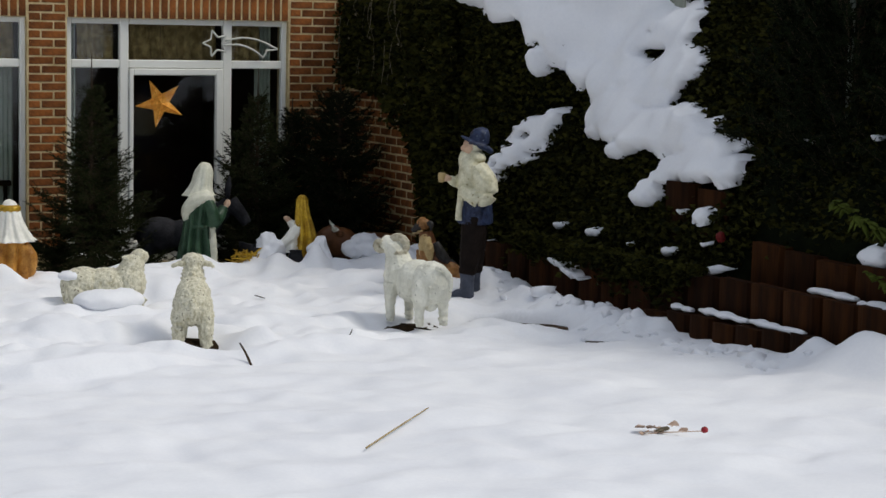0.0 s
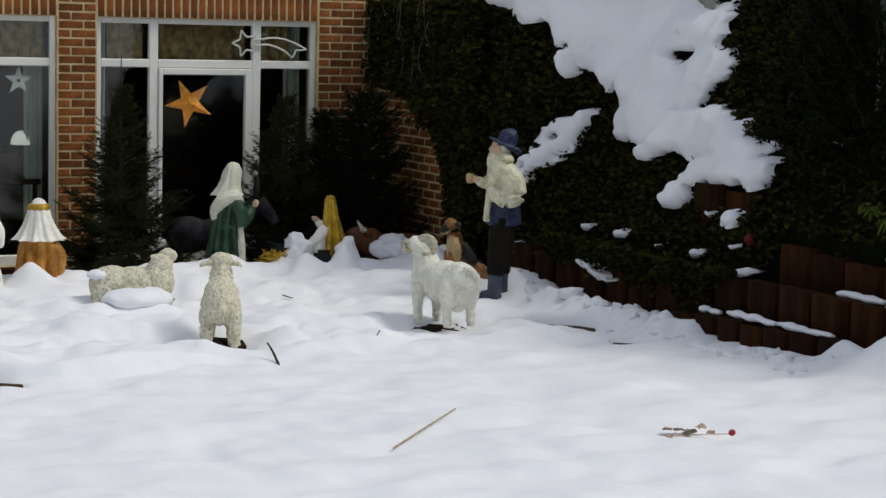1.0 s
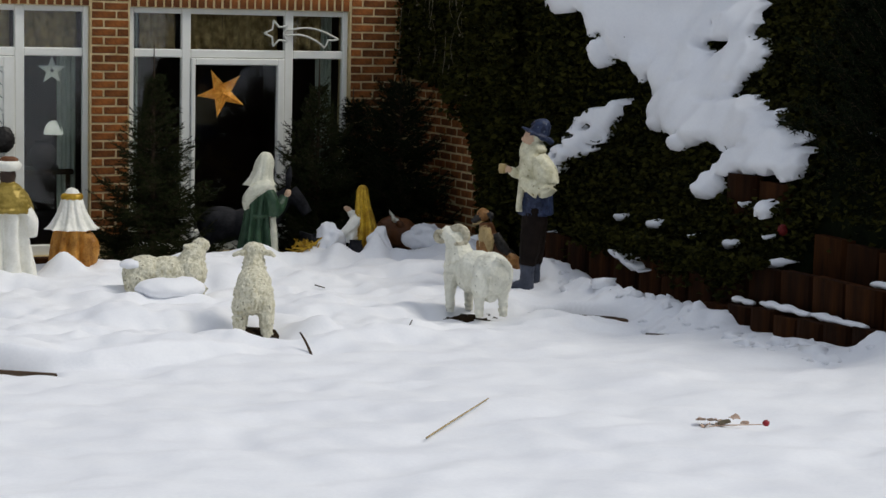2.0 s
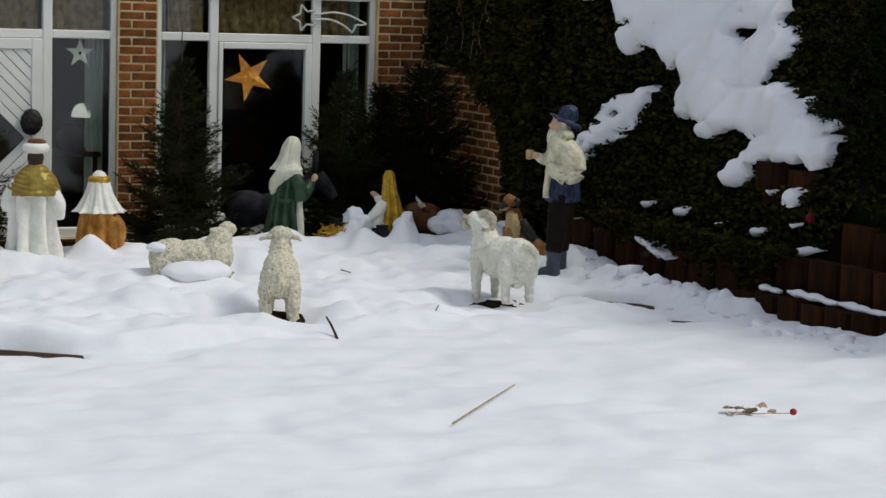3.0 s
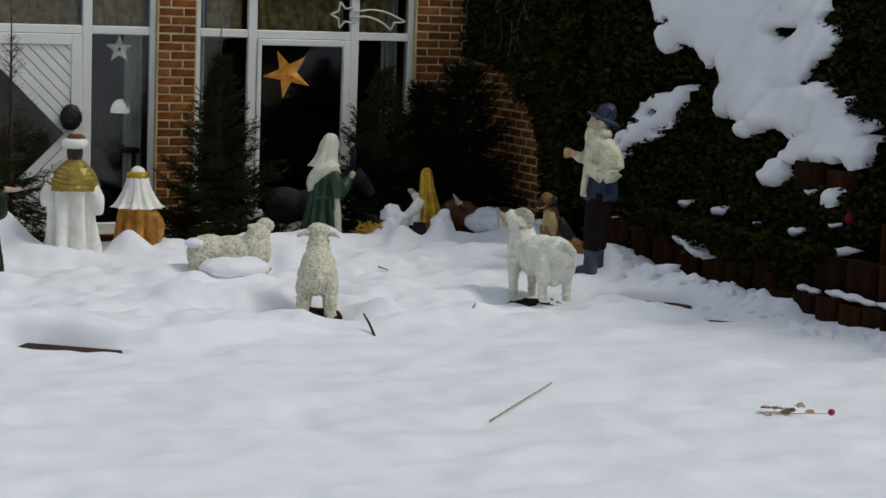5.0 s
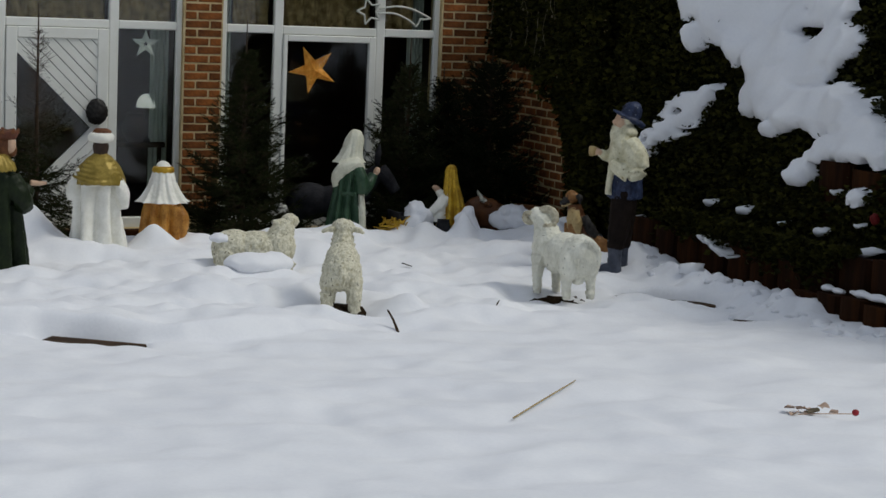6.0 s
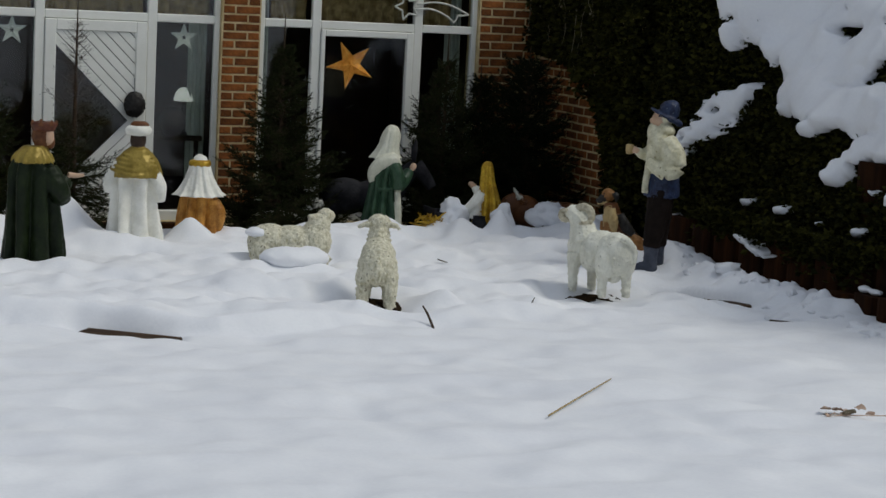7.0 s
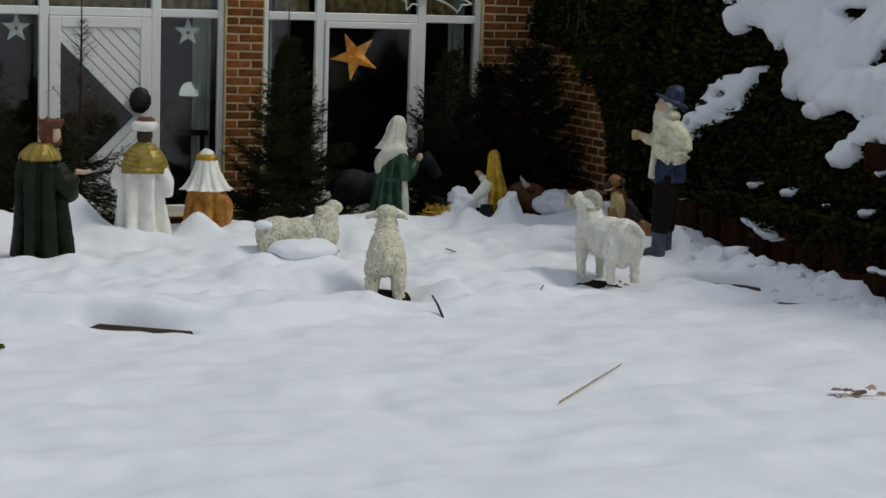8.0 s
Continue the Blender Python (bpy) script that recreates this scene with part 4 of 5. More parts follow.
def shepherd():
    """In profile, facing -x, a bowl in the far palm."""
    bm = bmesh.new()
    for y, dx in ((-0.06, -0.015), (0.06, 0.035)):
        tube(bm, [(0.01 + dx, y, -0.03), (0.01 + dx, y, 0.12), (0.01 + dx, y, 0.215)], [0.060, 0.056, 0.064], 0)
        tube(bm, [(0.0 + dx, y, 0.03), (-0.06 + dx, y, 0.022), (-0.115 + dx, y, 0.012)], [0.048, 0.046, 0.028], 0)
        tube(bm, [(0.01 + dx, y, 0.20), (0.03 + dx * 0.6, y, 0.42), (0.045, y * 0.8, 0.66)], [0.070, 0.092, 0.108], 1)
    loft(bm, smooth_rings([(0.048, 0, 0.605, 0.142, 0.15), (0.047, 0, 0.70, 0.138, 0.15), (0.045, 0, 0.86, 0.125, 0.14)]), 2, seg=60, pleats=9, amp=0.035)
    loft(bm, smooth_rings([(0.035, 0, 0.80, 0.122, 0.150), (0.030, 0, 0.92, 0.122, 0.160), (0.02, 0, 1.02, 0.115, 0.165), (0.015, 0, 1.10, 0.095, 0.14), (0.01, 0, 1.17, 0.070, 0.08)]), 3, seg=60, pleats=9, amp=0.035)
    tube(bm, [(0.06, -0.12, 1.07), (0.115, -0.165, 0.97), (0.125, -0.175, 0.86), (0.06, -0.19, 0.815)], [0.075, 0.098, 0.100, 0.070], 3)
    tube(bm, [(0.07, -0.19, 0.815), (-0.01, -0.19, 0.855), (-0.07, -0.16, 0.895)], [0.072, 0.058, 0.042], 3)
    for k in range(4):
        tube(bm, [(0.03, -0.235 + 0.01 * k, 0.83 + 0.05 * k), (0.11, -0.272 + 0.012 * k, 0.85 + 0.05 * k), (0.20, -0.22 + 0.01 * k, 0.87 + 0.05 * k)], [0.008, 0.014, 0.008], 3, seg=6)
    tube(bm, [(-0.04, 0.06, 0.98), (-0.11, 0.02, 0.935), (-0.165, -0.03, 0.965)], [0.055, 0.044, 0.034], 3)
    blob(bm, (-0.195, -0.05, 0.972), (0.040, 0.030, 0.030), 4)
    loft(bm, [(-0.232, -0.06, 0.935, 0.026, 0.03), (-0.232, -0.06, 0.98, 0.032, 0.034), (-0.232, -0.06, 1.015, 0.034, 0.036)], 5, seg=16)
    tube(bm, [(-0.065, -0.10, 0.88), (-0.085, -0.11, 0.76), (-0.090, -0.11, 0.635)], [0.030, 0.026, 0.024], 3)
    blob(bm, (0.055, -0.03, 1.145), (0.072, 0.10, 0.055), 3, rot=(0, 25, 0))
    blob(bm, (-0.02, 0, 1.115), (0.060, 0.08, 0.075), 3)
    tube(bm, [(-0.035, 0, 1.17), (-0.055, 0, 1.12), (-0.060, 0, 1.03)], [0.045, 0.048, 0.022], 3)
    blob(bm, (-0.005, 0, 1.225), (0.064, 0.066, 0.076), 4)
    blob(bm, (-0.070, 0, 1.215), (0.018, 0.014, 0.020), 4, sub=2)
    blob(bm, (0.045, 0, 1.235), (0.068, 0.072, 0.055), 3)
    blob(bm, (0.040, 0, 1.258), (0.140, 0.13, 0.017), 2, rot=(0, 24, 0))
    tube(bm, [(0.06, -0.11, 1.245), (0.13, -0.06, 1.215), (0.155, 0.0, 1.195), (0.13, 0.06, 1.215)], [0.020, 0.024, 0.026, 0.024], 2)
    loft(bm, smooth_rings([(0.055, 0, 1.25, 0.088, 0.09), (0.068, 0, 1.31, 0.083, 0.085), (0.076, 0, 1.365, 0.062, 0.064), (0.078, 0, 1.385, 0.02, 0.02)]), 2, pleats=7, amp=0.03)
    return fuse(bm, "shepherd", [BOOT, TROUSER, BLUE, CREAM, SKIN, CHEST], 0.007, 0.005, 0.04)


def dog():
    """Sitting, facing -x and a little towards the lawn."""
    bm = bmesh.new()
    loft(bm, smooth_rings([(0.17, 0, -0.02, 0.15, 0.12), (0.17, 0, 0.10, 0.15, 0.13), (0.12, 0, 0.24, 0.115, 0.105), (0.065, 0, 0.37, 0.080, 0.08), (0.035, 0, 0.49, 0.058, 0.06)]), 1)
    for sy in (-1, 1):
        tube(bm, [(0.02, sy * 0.05, 0.32), (0.0, sy * 0.05, 0.16), (-0.01, sy * 0.05, -0.02)], [0.048, 0.034, 0.028], 0)
        blob(bm, (0.23, sy * 0.085, 0.11), (0.11, 0.06, 0.13), 0)
        tube(bm, [(0.045, sy * 0.045, 0.575), (0.062, sy * 0.062, 0.55), (0.062, sy * 0.066, 0.50)], [0.022, 0.024, 0.008], 3)
    blob(bm, (0.015, -0.02, 0.37), (0.045, 0.065, 0.12), 2)
    tube(bm, [(0.02, -0.06, 0.44), (0.035, -0.095, 0.34), (0.05, -0.10, 0.25)], [0.035, 0.042, 0.02], 2)
    tube(bm, [(0.10, -0.08, 0.40), (0.15, -0.11, 0.30), (0.21, -0.12, 0.24)], [0.035, 0.045, 0.03], 3)
    blob(bm, (0.01, 0, 0.555), (0.058, 0.054, 0.056), 0)
    tube(bm, [(-0.01, 0, 0.545), (-0.055, 0, 0.515), (-0.09, 0, 0.495)], [0.042, 0.030, 0.020], 3)
    tube(bm, [(0.0, 0, 0.505), (-0.04, 0, 0.488), (-0.085, 0, 0.478)], [0.022, 0.016, 0.010], 2)
    tube(bm, [(0.28, 0, 0.03), (0.38, -0.05, 0.03), (0.44, -0.1, 0.07)], [0.035, 0.03, 0.015], 2)
    return fuse(bm, "dog", [TAN, OX, CHEST, BLACK], 0.007, 0.006, 0.03)


def green_robed():
    """Hooded figure from behind, palms towards +x."""
    bm = bmesh.new()
    loft(bm, smooth_rings([(-0.015, 0, 0.0, 0.170, 0.16), (-0.015, 0, 0.20, 0.148, 0.14), (-0.01, 0, 0.40, 0.118, 0.12), (0.0, 0, 0.56, 0.122, 0.12), (0.015, 0, 0.70, 0.09, 0.10)], 5), 0, seg=84, pleats=11, amp=0.26)
    tube(bm, [(0.07, -0.07, 0.66), (0.125, -0.11, 0.54), (0.135, -0.08, 0.43)], [0.055, 0.062, 0.070], 0)
    tube(bm, [(0.13, -0.08, 0.45), (0.185, -0.02, 0.50), (0.23, 0.02, 0.58)], [0.075, 0.062, 0.042], 0)
    blob(bm, (0.262, 0.02, 0.612), (0.030, 0.028, 0.040), 2, rot=(0, 25, 0))
    tube(bm, [(0.13, -0.06, 0.40), (0.138, -0.07, 0.22), (0.135, -0.07, 0.05)], [0.026, 0.036, 0.044], 1)
    # shawl over the shoulder, then the hood with its flared hem
    tube(bm, [(-0.115, -0.05, 0.46), (-0.105, -0.09, 0.56), (-0.03, -0.115, 0.65), (0.075, -0.10, 0.69), (0.135, -0.05, 0.63)], [0.022, 0.052, 0.060, 0.050, 0.026], 1)
    loft(bm, smooth_rings([(0.0, 0, 0.685, 0.155, 0.13), (0.005, 0, 0.715, 0.128, 0.12), (0.03, 0, 0.80, 0.098, 0.10), (0.048, 0, 0.90, 0.086, 0.09), (0.055, 0, 0.965, 0.056, 0.06), (0.052, 0, 0.99, 0.02, 0.02)], 4), 1, seg=60, pleats=8, amp=0.06)
    tube(bm, [(-0.12, -0.02, 0.425), (0.0, -0.125, 0.405), (0.12, -0.02, 0.425)], [0.018, 0.020, 0.018], 0)
    return fuse(bm, "figure", [ROBE_GREEN, HOOD, SKIN], 0.006, 0.003, 0.05)


def gold_veiled():
    """Kneeling, facing -x, arms spread."""
    bm = bmesh.new()
    loft(bm, smooth_rings([(-0.02, 0, 0.0, 0.14, 0.13), (0.02, 0, 0.15, 0.12, 0.12), (0.02, 0, 0.35, 0.085, 0.10), (0.0, 0, 0.52, 0.062, 0.075), (-0.005, 0, 0.66, 0.045, 0.05), (-0.005, 0, 0.69, 0.02, 0.02)], 5), 0, seg=84, pleats=9, amp=0.32)
    loft(bm, smooth_rings([(-0.10, -0.02, 0.16, 0.085, 0.09), (-0.09, -0.02, 0.28, 0.07, 0.085), (-0.05, 0, 0.42, 0.05, 0.07)], 4), 1, pleats=7, amp=0.04)
    tube(bm, [(-0.05, -0.06, 0.40), (-0.11, -0.08, 0.30), (-0.19, -0.08, 0.235)], [0.05, 0.055, 0.035], 1)
    tube(bm, [(-0.04, 0.06, 0.42), (-0.09, 0.08, 0.40), (-0.12, 0.08, 0.44)], [0.04, 0.04, 0.03], 1)
    blob(bm, (-0.24, -0.08, 0.235), (0.048, 0.022, 0.022), 2)
    blob(bm, (-0.14, 0.08, 0.455), (0.045, 0.022, 0.026), 2, rot=(0, 25, 0))
    return fuse(bm, "figure", [GOLD, ROBE_WHITE, SKIN], 0.007, 0.003, 0.05)


def king_kneeling():
    bm = bmesh.new()
    loft(bm, smooth_rings([(0.0, 0, 0.0, 0.185, 0.17), (0.0, 0, 0.15, 0.180, 0.16), (0.0, 0, 0.34, 0.165, 0.15), (0.0, 0, 0.48, 0.13, 0.13)], 5), 0, seg=88, pleats=11, amp=0.32)
    tube(bm, [(0.12, -0.05, 0.40), (0.17, -0.07, 0.30), (0.15, -0.05, 0.15)], [0.06, 0.065, 0.05], 0)
    loft(bm, smooth_rings([(0.0, 0, 0.448, 0.222, 0.20), (0.0, 0, 0.49, 0.180, 0.165), (0.0, 0, 0.60, 0.120, 0.12), (0.0, 0, 0.71, 0.088, 0.09), (0.0, 0, 0.73, 0.075, 0.08)], 4), 1, seg=84, pleats=10, amp=0.10)
    loft(bm, [(0.0, 0, 0.705, 0.090, 0.092), (0.0, 0, 0.72, 0.098, 0.1), (0.0, 0, 0.745, 0.092, 0.094), (0, 0, 0.755, 0.08, 0.08)], 2)
    blob(bm, (0, 0, 0.75), (0.062, 0.065, 0.055), 1)
    return fuse(bm, "figure", [ORANGE, ROBE_WHITE, GOLD], 0.007, 0.004, 0.05)


def king_white():
    bm = bmesh.new()
    loft(bm, smooth_rings([(0.0, 0, 0.0, 0.205, 0.18), (0.0, 0, 0.20, 0.185, 0.17), (-0.01, 0, 0.42, 0.165, 0.15), (-0.01, 0, 0.64, 0.165, 0.15), (-0.01, 0, 0.74, 0.14, 0.13)], 5), 0, seg=88, pleats=8, amp=0.32)
    tube(bm, [(0.13, -0.04, 0.66), (0.185, -0.07, 0.56), (0.20, -0.05, 0.44)], [0.06, 0.062, 0.04], 0)
    tube(bm, [(-0.14, -0.04, 0.66), (-0.19, -0.05, 0.58), (-0.19, -0.03, 0.50)], [0.055, 0.055, 0.035], 0)
    loft(bm, smooth_rings([(0.01, 0, 0.625, 0.205, 0.18), (0.01, 0, 0.68, 0.195, 0.17), (0.015, 0, 0.76, 0.155, 0.14), (0.02, 0, 0.83, 0.09, 0.09), (0.02, 0, 0.85, 0.06, 0.06)], 4), 1, seg=48, pleats=5, amp=0.02)
    for k in range(5):
        tube(bm, [(-0.185 + 0.022 * k, -0.09, 0.685 + 0.03 * k), (-0.02, -0.185 + 0.022 * k, 0.640 + 0.036 * k), (0.185 - 0.018 * k, -0.08, 0.675 + 0.036 * k)], [0.010, 0.019, 0.012], 1, seg=8)
    blob(bm, (0.02, 0, 0.905), (0.062, 0.068, 0.085), 2)
    loft(bm, smooth_rings([(0.02, 0, 0.945, 0.085, 0.085), (0.02, 0, 0.965, 0.10, 0.1), (0.02, 0, 0.995, 0.10, 0.1), (0.02, 0, 1.015, 0.08, 0.08)], 3), 0)
    loft(bm, smooth_rings([(0.025, 0, 1.00, 0.070, 0.070), (0.03, 0, 1.03, 0.070, 0.07), (0.025, 0, 1.05, 0.045, 0.045)], 3), 3, pleats=6, amp=0.05)
    tube(bm, [(0.13, 0.02, 0.28), (0.19, 0.0, 0.12), (0.215, 0.0, 0.02)], [0.03, 0.03, 0.03], 1)
    return fuse(bm, "figure", [ROBE_WHITE, OLD_GOLD, DARK_SKIN, HAIR], 0.007, 0.004, 0.05)


def king_green():
    bm = bmesh.new()
    loft(bm, smooth_rings([(0.0, 0, 0.0, 0.205, 0.18), (0.0, 0, 0.25, 0.185, 0.17), (-0.01, 0, 0.55, 0.165, 0.15), (-0.015, 0, 0.76, 0.15, 0.13), (-0.01, 0, 0.86, 0.09, 0.09)], 5), 0, seg=88, pleats=8, amp=0.32)
    tube(bm, [(0.10, -0.06, 0.76), (0.17, -0.08, 0.62), (0.20, -0.02, 0.54)], [0.07, 0.08, 0.07], 0)
    tube(bm, [(0.17, -0.02, 0.55), (0.21, 0.06, 0.64), (0.24, 0.08, 0.68)], [0.07, 0.06, 0.05], 0)
    tube(bm, [(0.24, 0.08, 0.705), (0.32, 0.10, 0.70), (0.36, 0.10, 0.705)], [0.024, 0.016, 0.012], 3)
    loft(bm, smooth_rings([(-0.01, 0, 0.80, 0.148, 0.14), (-0.01, 0, 0.85, 0.135, 0.125), (0.0, 0, 0.915, 0.075, 0.08)], 4), 1, seg=72, pleats=12, amp=0.06)
    blob(bm, (0.045, 0, 0.985), (0.068, 0.068, 0.085), 2)
    blob(bm, (0.100, -0.02, 0.985), (0.036, 0.048, 0.06), 3)
    blob(bm, (0.115, 0, 0.94), (0.03, 0.035, 0.045), 2)
    loft(bm, smooth_rings([(0.06, 0, 1.03, 0.080, 0.08), (0.06, 0, 1.08, 0.092, 0.09), (0.06, 0, 1.09, 0.07, 0.07)], 3), 4, pleats=7, amp=0.03)
    for k in range(7):
        a = 2 * math.pi * k / 7
        tube(bm, [(0.06 + 0.085 * math.cos(a), 0.085 * math.sin(a), 1.07), (0.06 + 0.092 * math.cos(a), 0.092 * math.sin(a), 1.105)], [0.018, 0.006], 5, seg=6)
    return fuse(bm, "figure", [ROBE_DARK, OLD_GOLD, HAIR, SKIN, RED, HAIR], 0.007, 0.004, 0.05)


def donkey():
    """Side on, head towards +x."""
    bm = bmesh.new()
    blob(bm, (-0.16, 0, 0.46), (0.20, 0.14, 0.16))
    blob(bm, (0.08, 0, 0.46), (0.22, 0.13, 0.15))
    tube(bm, [(0.22, 0, 0.52), (0.34, 0, 0.66), (0.42, 0, 0.74)], [0.12, 0.085, 0.07])
    tube(bm, [(0.42, 0, 0.75), (0.50, -0.02, 0.67), (0.57, -0.03, 0.57)], [0.075, 0.06, 0.045])
    for sy in (-1, 1):
        tube(bm, [(0.40, sy * 0.04, 0.79), (0.405, sy * 0.06, 0.88), (0.42, sy * 0.06, 0.97)], [0.022, 0.03, 0.008], seg=8)
        tube(bm, [(-0.26, sy * 0.07, 0.42), (-0.27, sy * 0.07, 0.0)], [0.06, 0.03])
        tube(bm, [(0.20, sy * 0.07, 0.42), (0.20, sy * 0.07, 0.0)], [0.055, 0.03])
    return fuse(bm, "donkey", [DONKEY], 0.012)


def ox():
    """Lying, head towards -x."""
    bm = bmesh.new()
    blob(bm, (0.16, 0, 0.16), (0.34, 0.17, 0.15))
    blob(bm, (-0.12, 0, 0.22), (0.13, 0.11, 0.13))
    blob(bm, (-0.24, -0.03, 0.27), (0.13, 0.075, 0.085), rot=(0, -35, 0))
    for sy in (-1, 1):
        tube(bm, [(-0.17, sy * 0.06, 0.33), (-0.20, sy * 0.13, 0.36), (-0.22, sy * 0.14, 0.40)], [0.022, 0.018, 0.006], 1, seg=8)
        blob(bm, (-0.14, sy * 0.11, 0.31), (0.03, 0.055, 0.022))
    return fuse(bm, "ox", [OX, FLEECE], 0.012)


G = "nativity statues in the snow"
statue("sheep_statue", "painted grey-white standing sheep statue sunk in snow", "statue", sheep_standing(), 4.70, 12.98, 0.12, -20, (1.0, 1.0, 0.92))
statue("sheep_statue", "painted grey-white lying sheep statue behind a snow cushion", "statue", sheep_lying(), 4.69, 15.0, 0.08, -18, 1.1)
statue("ram_statue", "white painted ram statue with curled horns", "statue", ram(), 6.62, 13.38, 0.130, -26, (1.02, 1.02, 0.92))
statue("shepherd_statue", "shepherd statue in cream jacket and blue hat", "statue", shepherd(), 7.63, 14.42, 0.10, -28, 1.02)
statue("dog_statue", "brown sitting sheepdog statue beside the shepherd", "statue", dog(), 7.48, 15.0, 0.10, -8)
statue("hooded_statue", "statue in green robe and white hood", "statue", green_robed(), 6.19, 17.0, 0.06, -20)
statue("kneeling_statue", "kneeling statue with gold veil and white sleeves", "statue", gold_veiled(), 7.13, 16.78, 0.06, -23)
statue("king_statue", "kneeling king statue in white hood and ochre robe", "statue", king_kneeling(), 4.36, 16.65, -0.02, -14)
statue("king_statue", "king statue in white robe with gold cape", "statue", king_white(), 3.66, 16.1, -0.02, -12, 1.07)
statue("king_statue", "crowned king statue in dark green cloak", "statue", king_green(), 2.67, 15.2, -0.01, -10, 1.07)
statue("donkey_statue", "grey donkey statue in the shade of the spruces", "statue", donkey(), 6.20, 17.55, -0.20, -22, 1.12)
statue("ox_statue", "brown lying ox statue half covered in snow", "statue", ox(), 7.80, 17.05, 0.0, -20, 1.15)
for o in scene.objects:
    if o.name.split(".")[0].endswith("_statue"):
        tagged(o, group=G)


# ---------------------------------------------------------------- crib, decorations
def lump(name, label, x, y, z, r, seed, cat="snow", wild=0.22):
    bm = bmesh.new()
    bmesh.ops.create_icosphere(bm, subdivisions=4, radius=1, matrix=Matrix.Diagonal((*r, 1)))
    roughen(bm, wild * min(r), max(r) * 0.6, seed=seed)
    ob = part(name, bm, SNOW, smooth=True)
    ob.location = (x, y, z)
    return tagged(ob, label, cat)


lump("snow_cushion", "smooth pillow of snow before the lying sheep", 4.64, 14.74, 0.165, (0.285, 0.17, 0.095), 1.0)
lump("snow_mound", "snow heap lying on the ox back", 7.80, 16.88, 0.24, (0.19, 0.12, 0.13), 2.0, wild=0.6)
lump("snow_mound", "pointed snow heap beside the kneeling statue", 7.19, 16.52, 0.22, (0.10, 0.10, 0.17), 3.0, wild=0.4)
lump("snow_mound", "snow heap covering the crib", 6.83, 16.83, 0.20, (0.14, 0.13, 0.18), 4.0, wild=0.45)
lump("snow_mound", "snow strip on the lying sheep back", 4.44, 15.04, 0.325, (0.12, 0.10, 0.04), 6.0)

crib = tagged(new("crib"), "small wooden crib with straw under snow", "crib")
crib.location = (6.80, 16.95, 0.03)
for sx in (-1, 1):
    for k in range(3):
        part("slat", boxed(sx * 0.16 - 0.012, sx * 0.16 + 0.012, -0.15, 0.15, 0.03 + 0.09 * k, 0.09 + 0.09 * k, 0.004), DONKEY, crib)
for sy in (-1, 1):
    part("end_board", boxed(-0.15, 0.15, sy * 0.15 - 0.012, sy * 0.15 + 0.012, 0.02, 0.24, 0.004), DONKEY, crib)
bm = bmesh.new()
rr = random.Random(3)
for k in range(60):
    a, b = Vector((rr.uniform(-0.30, -0.10), rr.uniform(-0.26, 0.0), rr.uniform(0.08, 0.20))), Vector((rr.uniform(-0.09, 0.09), rr.uniform(-0.09, 0.09), rr.uniform(-0.04, 0.06)))
    tube(bm, [a - b, a, a + b], [0.006, 0.007, 0.005], seg=4)
part("straw", bm, GOLD, crib, "yellow straw")
bm = bmesh.new()
loft(bm, smooth_rings([(0, 0, 0, 0.05, 0.05), (0, 0, 0.05, 0.07, 0.07), (0, 0, 0.11, 0.055, 0.055), (0, 0, 0.13, 0.06, 0.06)], 3))
tagged(part("pot", bm, DONKEY, smooth=True, at=pose(6.99, 16.60, 0.13)), "small dark grey pot beside the crib", "pot")


def star_mesh(name, outer, inner, thick, mat, points=5, turn=0.0):
    """A folded star with raised ridges, facing -y."""
    bm = bmesh.new()
    ring = []
    for k in range(points * 2):
        a = math.pi / 2 + math.pi * k / points + turn
        r = outer if k % 2 == 0 else inner
        ring.append(bm.verts.new((r * math.cos(a), 0, r * math.sin(a))))
    f, b = bm.verts.new((0, -thick, 0)), bm.verts.new((0, thick, 0))
    for k in range(points * 2):
        bm.faces.new((ring[k], ring[(k + 1) % (points * 2)], f))
        bm.faces.new((ring[(k + 1) % (points * 2)], ring[k], b))
    return finish(bm, name, mat, False)


def hung_star(label, x, y, z, outer, inner, thick, mat, turn, drop, spin=0.0):
    st = tagged(new("paper_star"), label, "star")
    st.matrix_world = pose(x, y, z, 0, 0, spin)
    part("star_body", star_mesh("star_body", outer, inner, thick, mat, turn=turn), None, st)
    bm = bmesh.new()
    tube(bm, [(0, 0, outer * 0.5), (0, 0, drop)], [0.002, 0.002], seg=5)
    part("cord", bm, BLACK, st)
    if thick < 0.05:
        c = part("centre", star_mesh("centre", outer * 0.26, outer * 0.12, thick + 0.004, DONKEY), None, st, "small grey centre star")
        c.location = (0, -thick * 0.4, 0)
    return st


hung_star("glowing orange paper star hanging behind the glass door", 6.433, 18.80, 1.50, 0.252, 0.095, 0.075, PAPER, 0.45, 0.8, spin=-10)
hung_star("flat white star hanging in the window", 4.70, 18.72, 1.71, 0.145, 0.058, 0.012, STARWHITE, 0.0, 0.3)
hung_star("flat white star hanging in the window", 3.06, 18.72, 1.72, 0.145, 0.058, 0.012, STARWHITE, 0.0, 0.3)

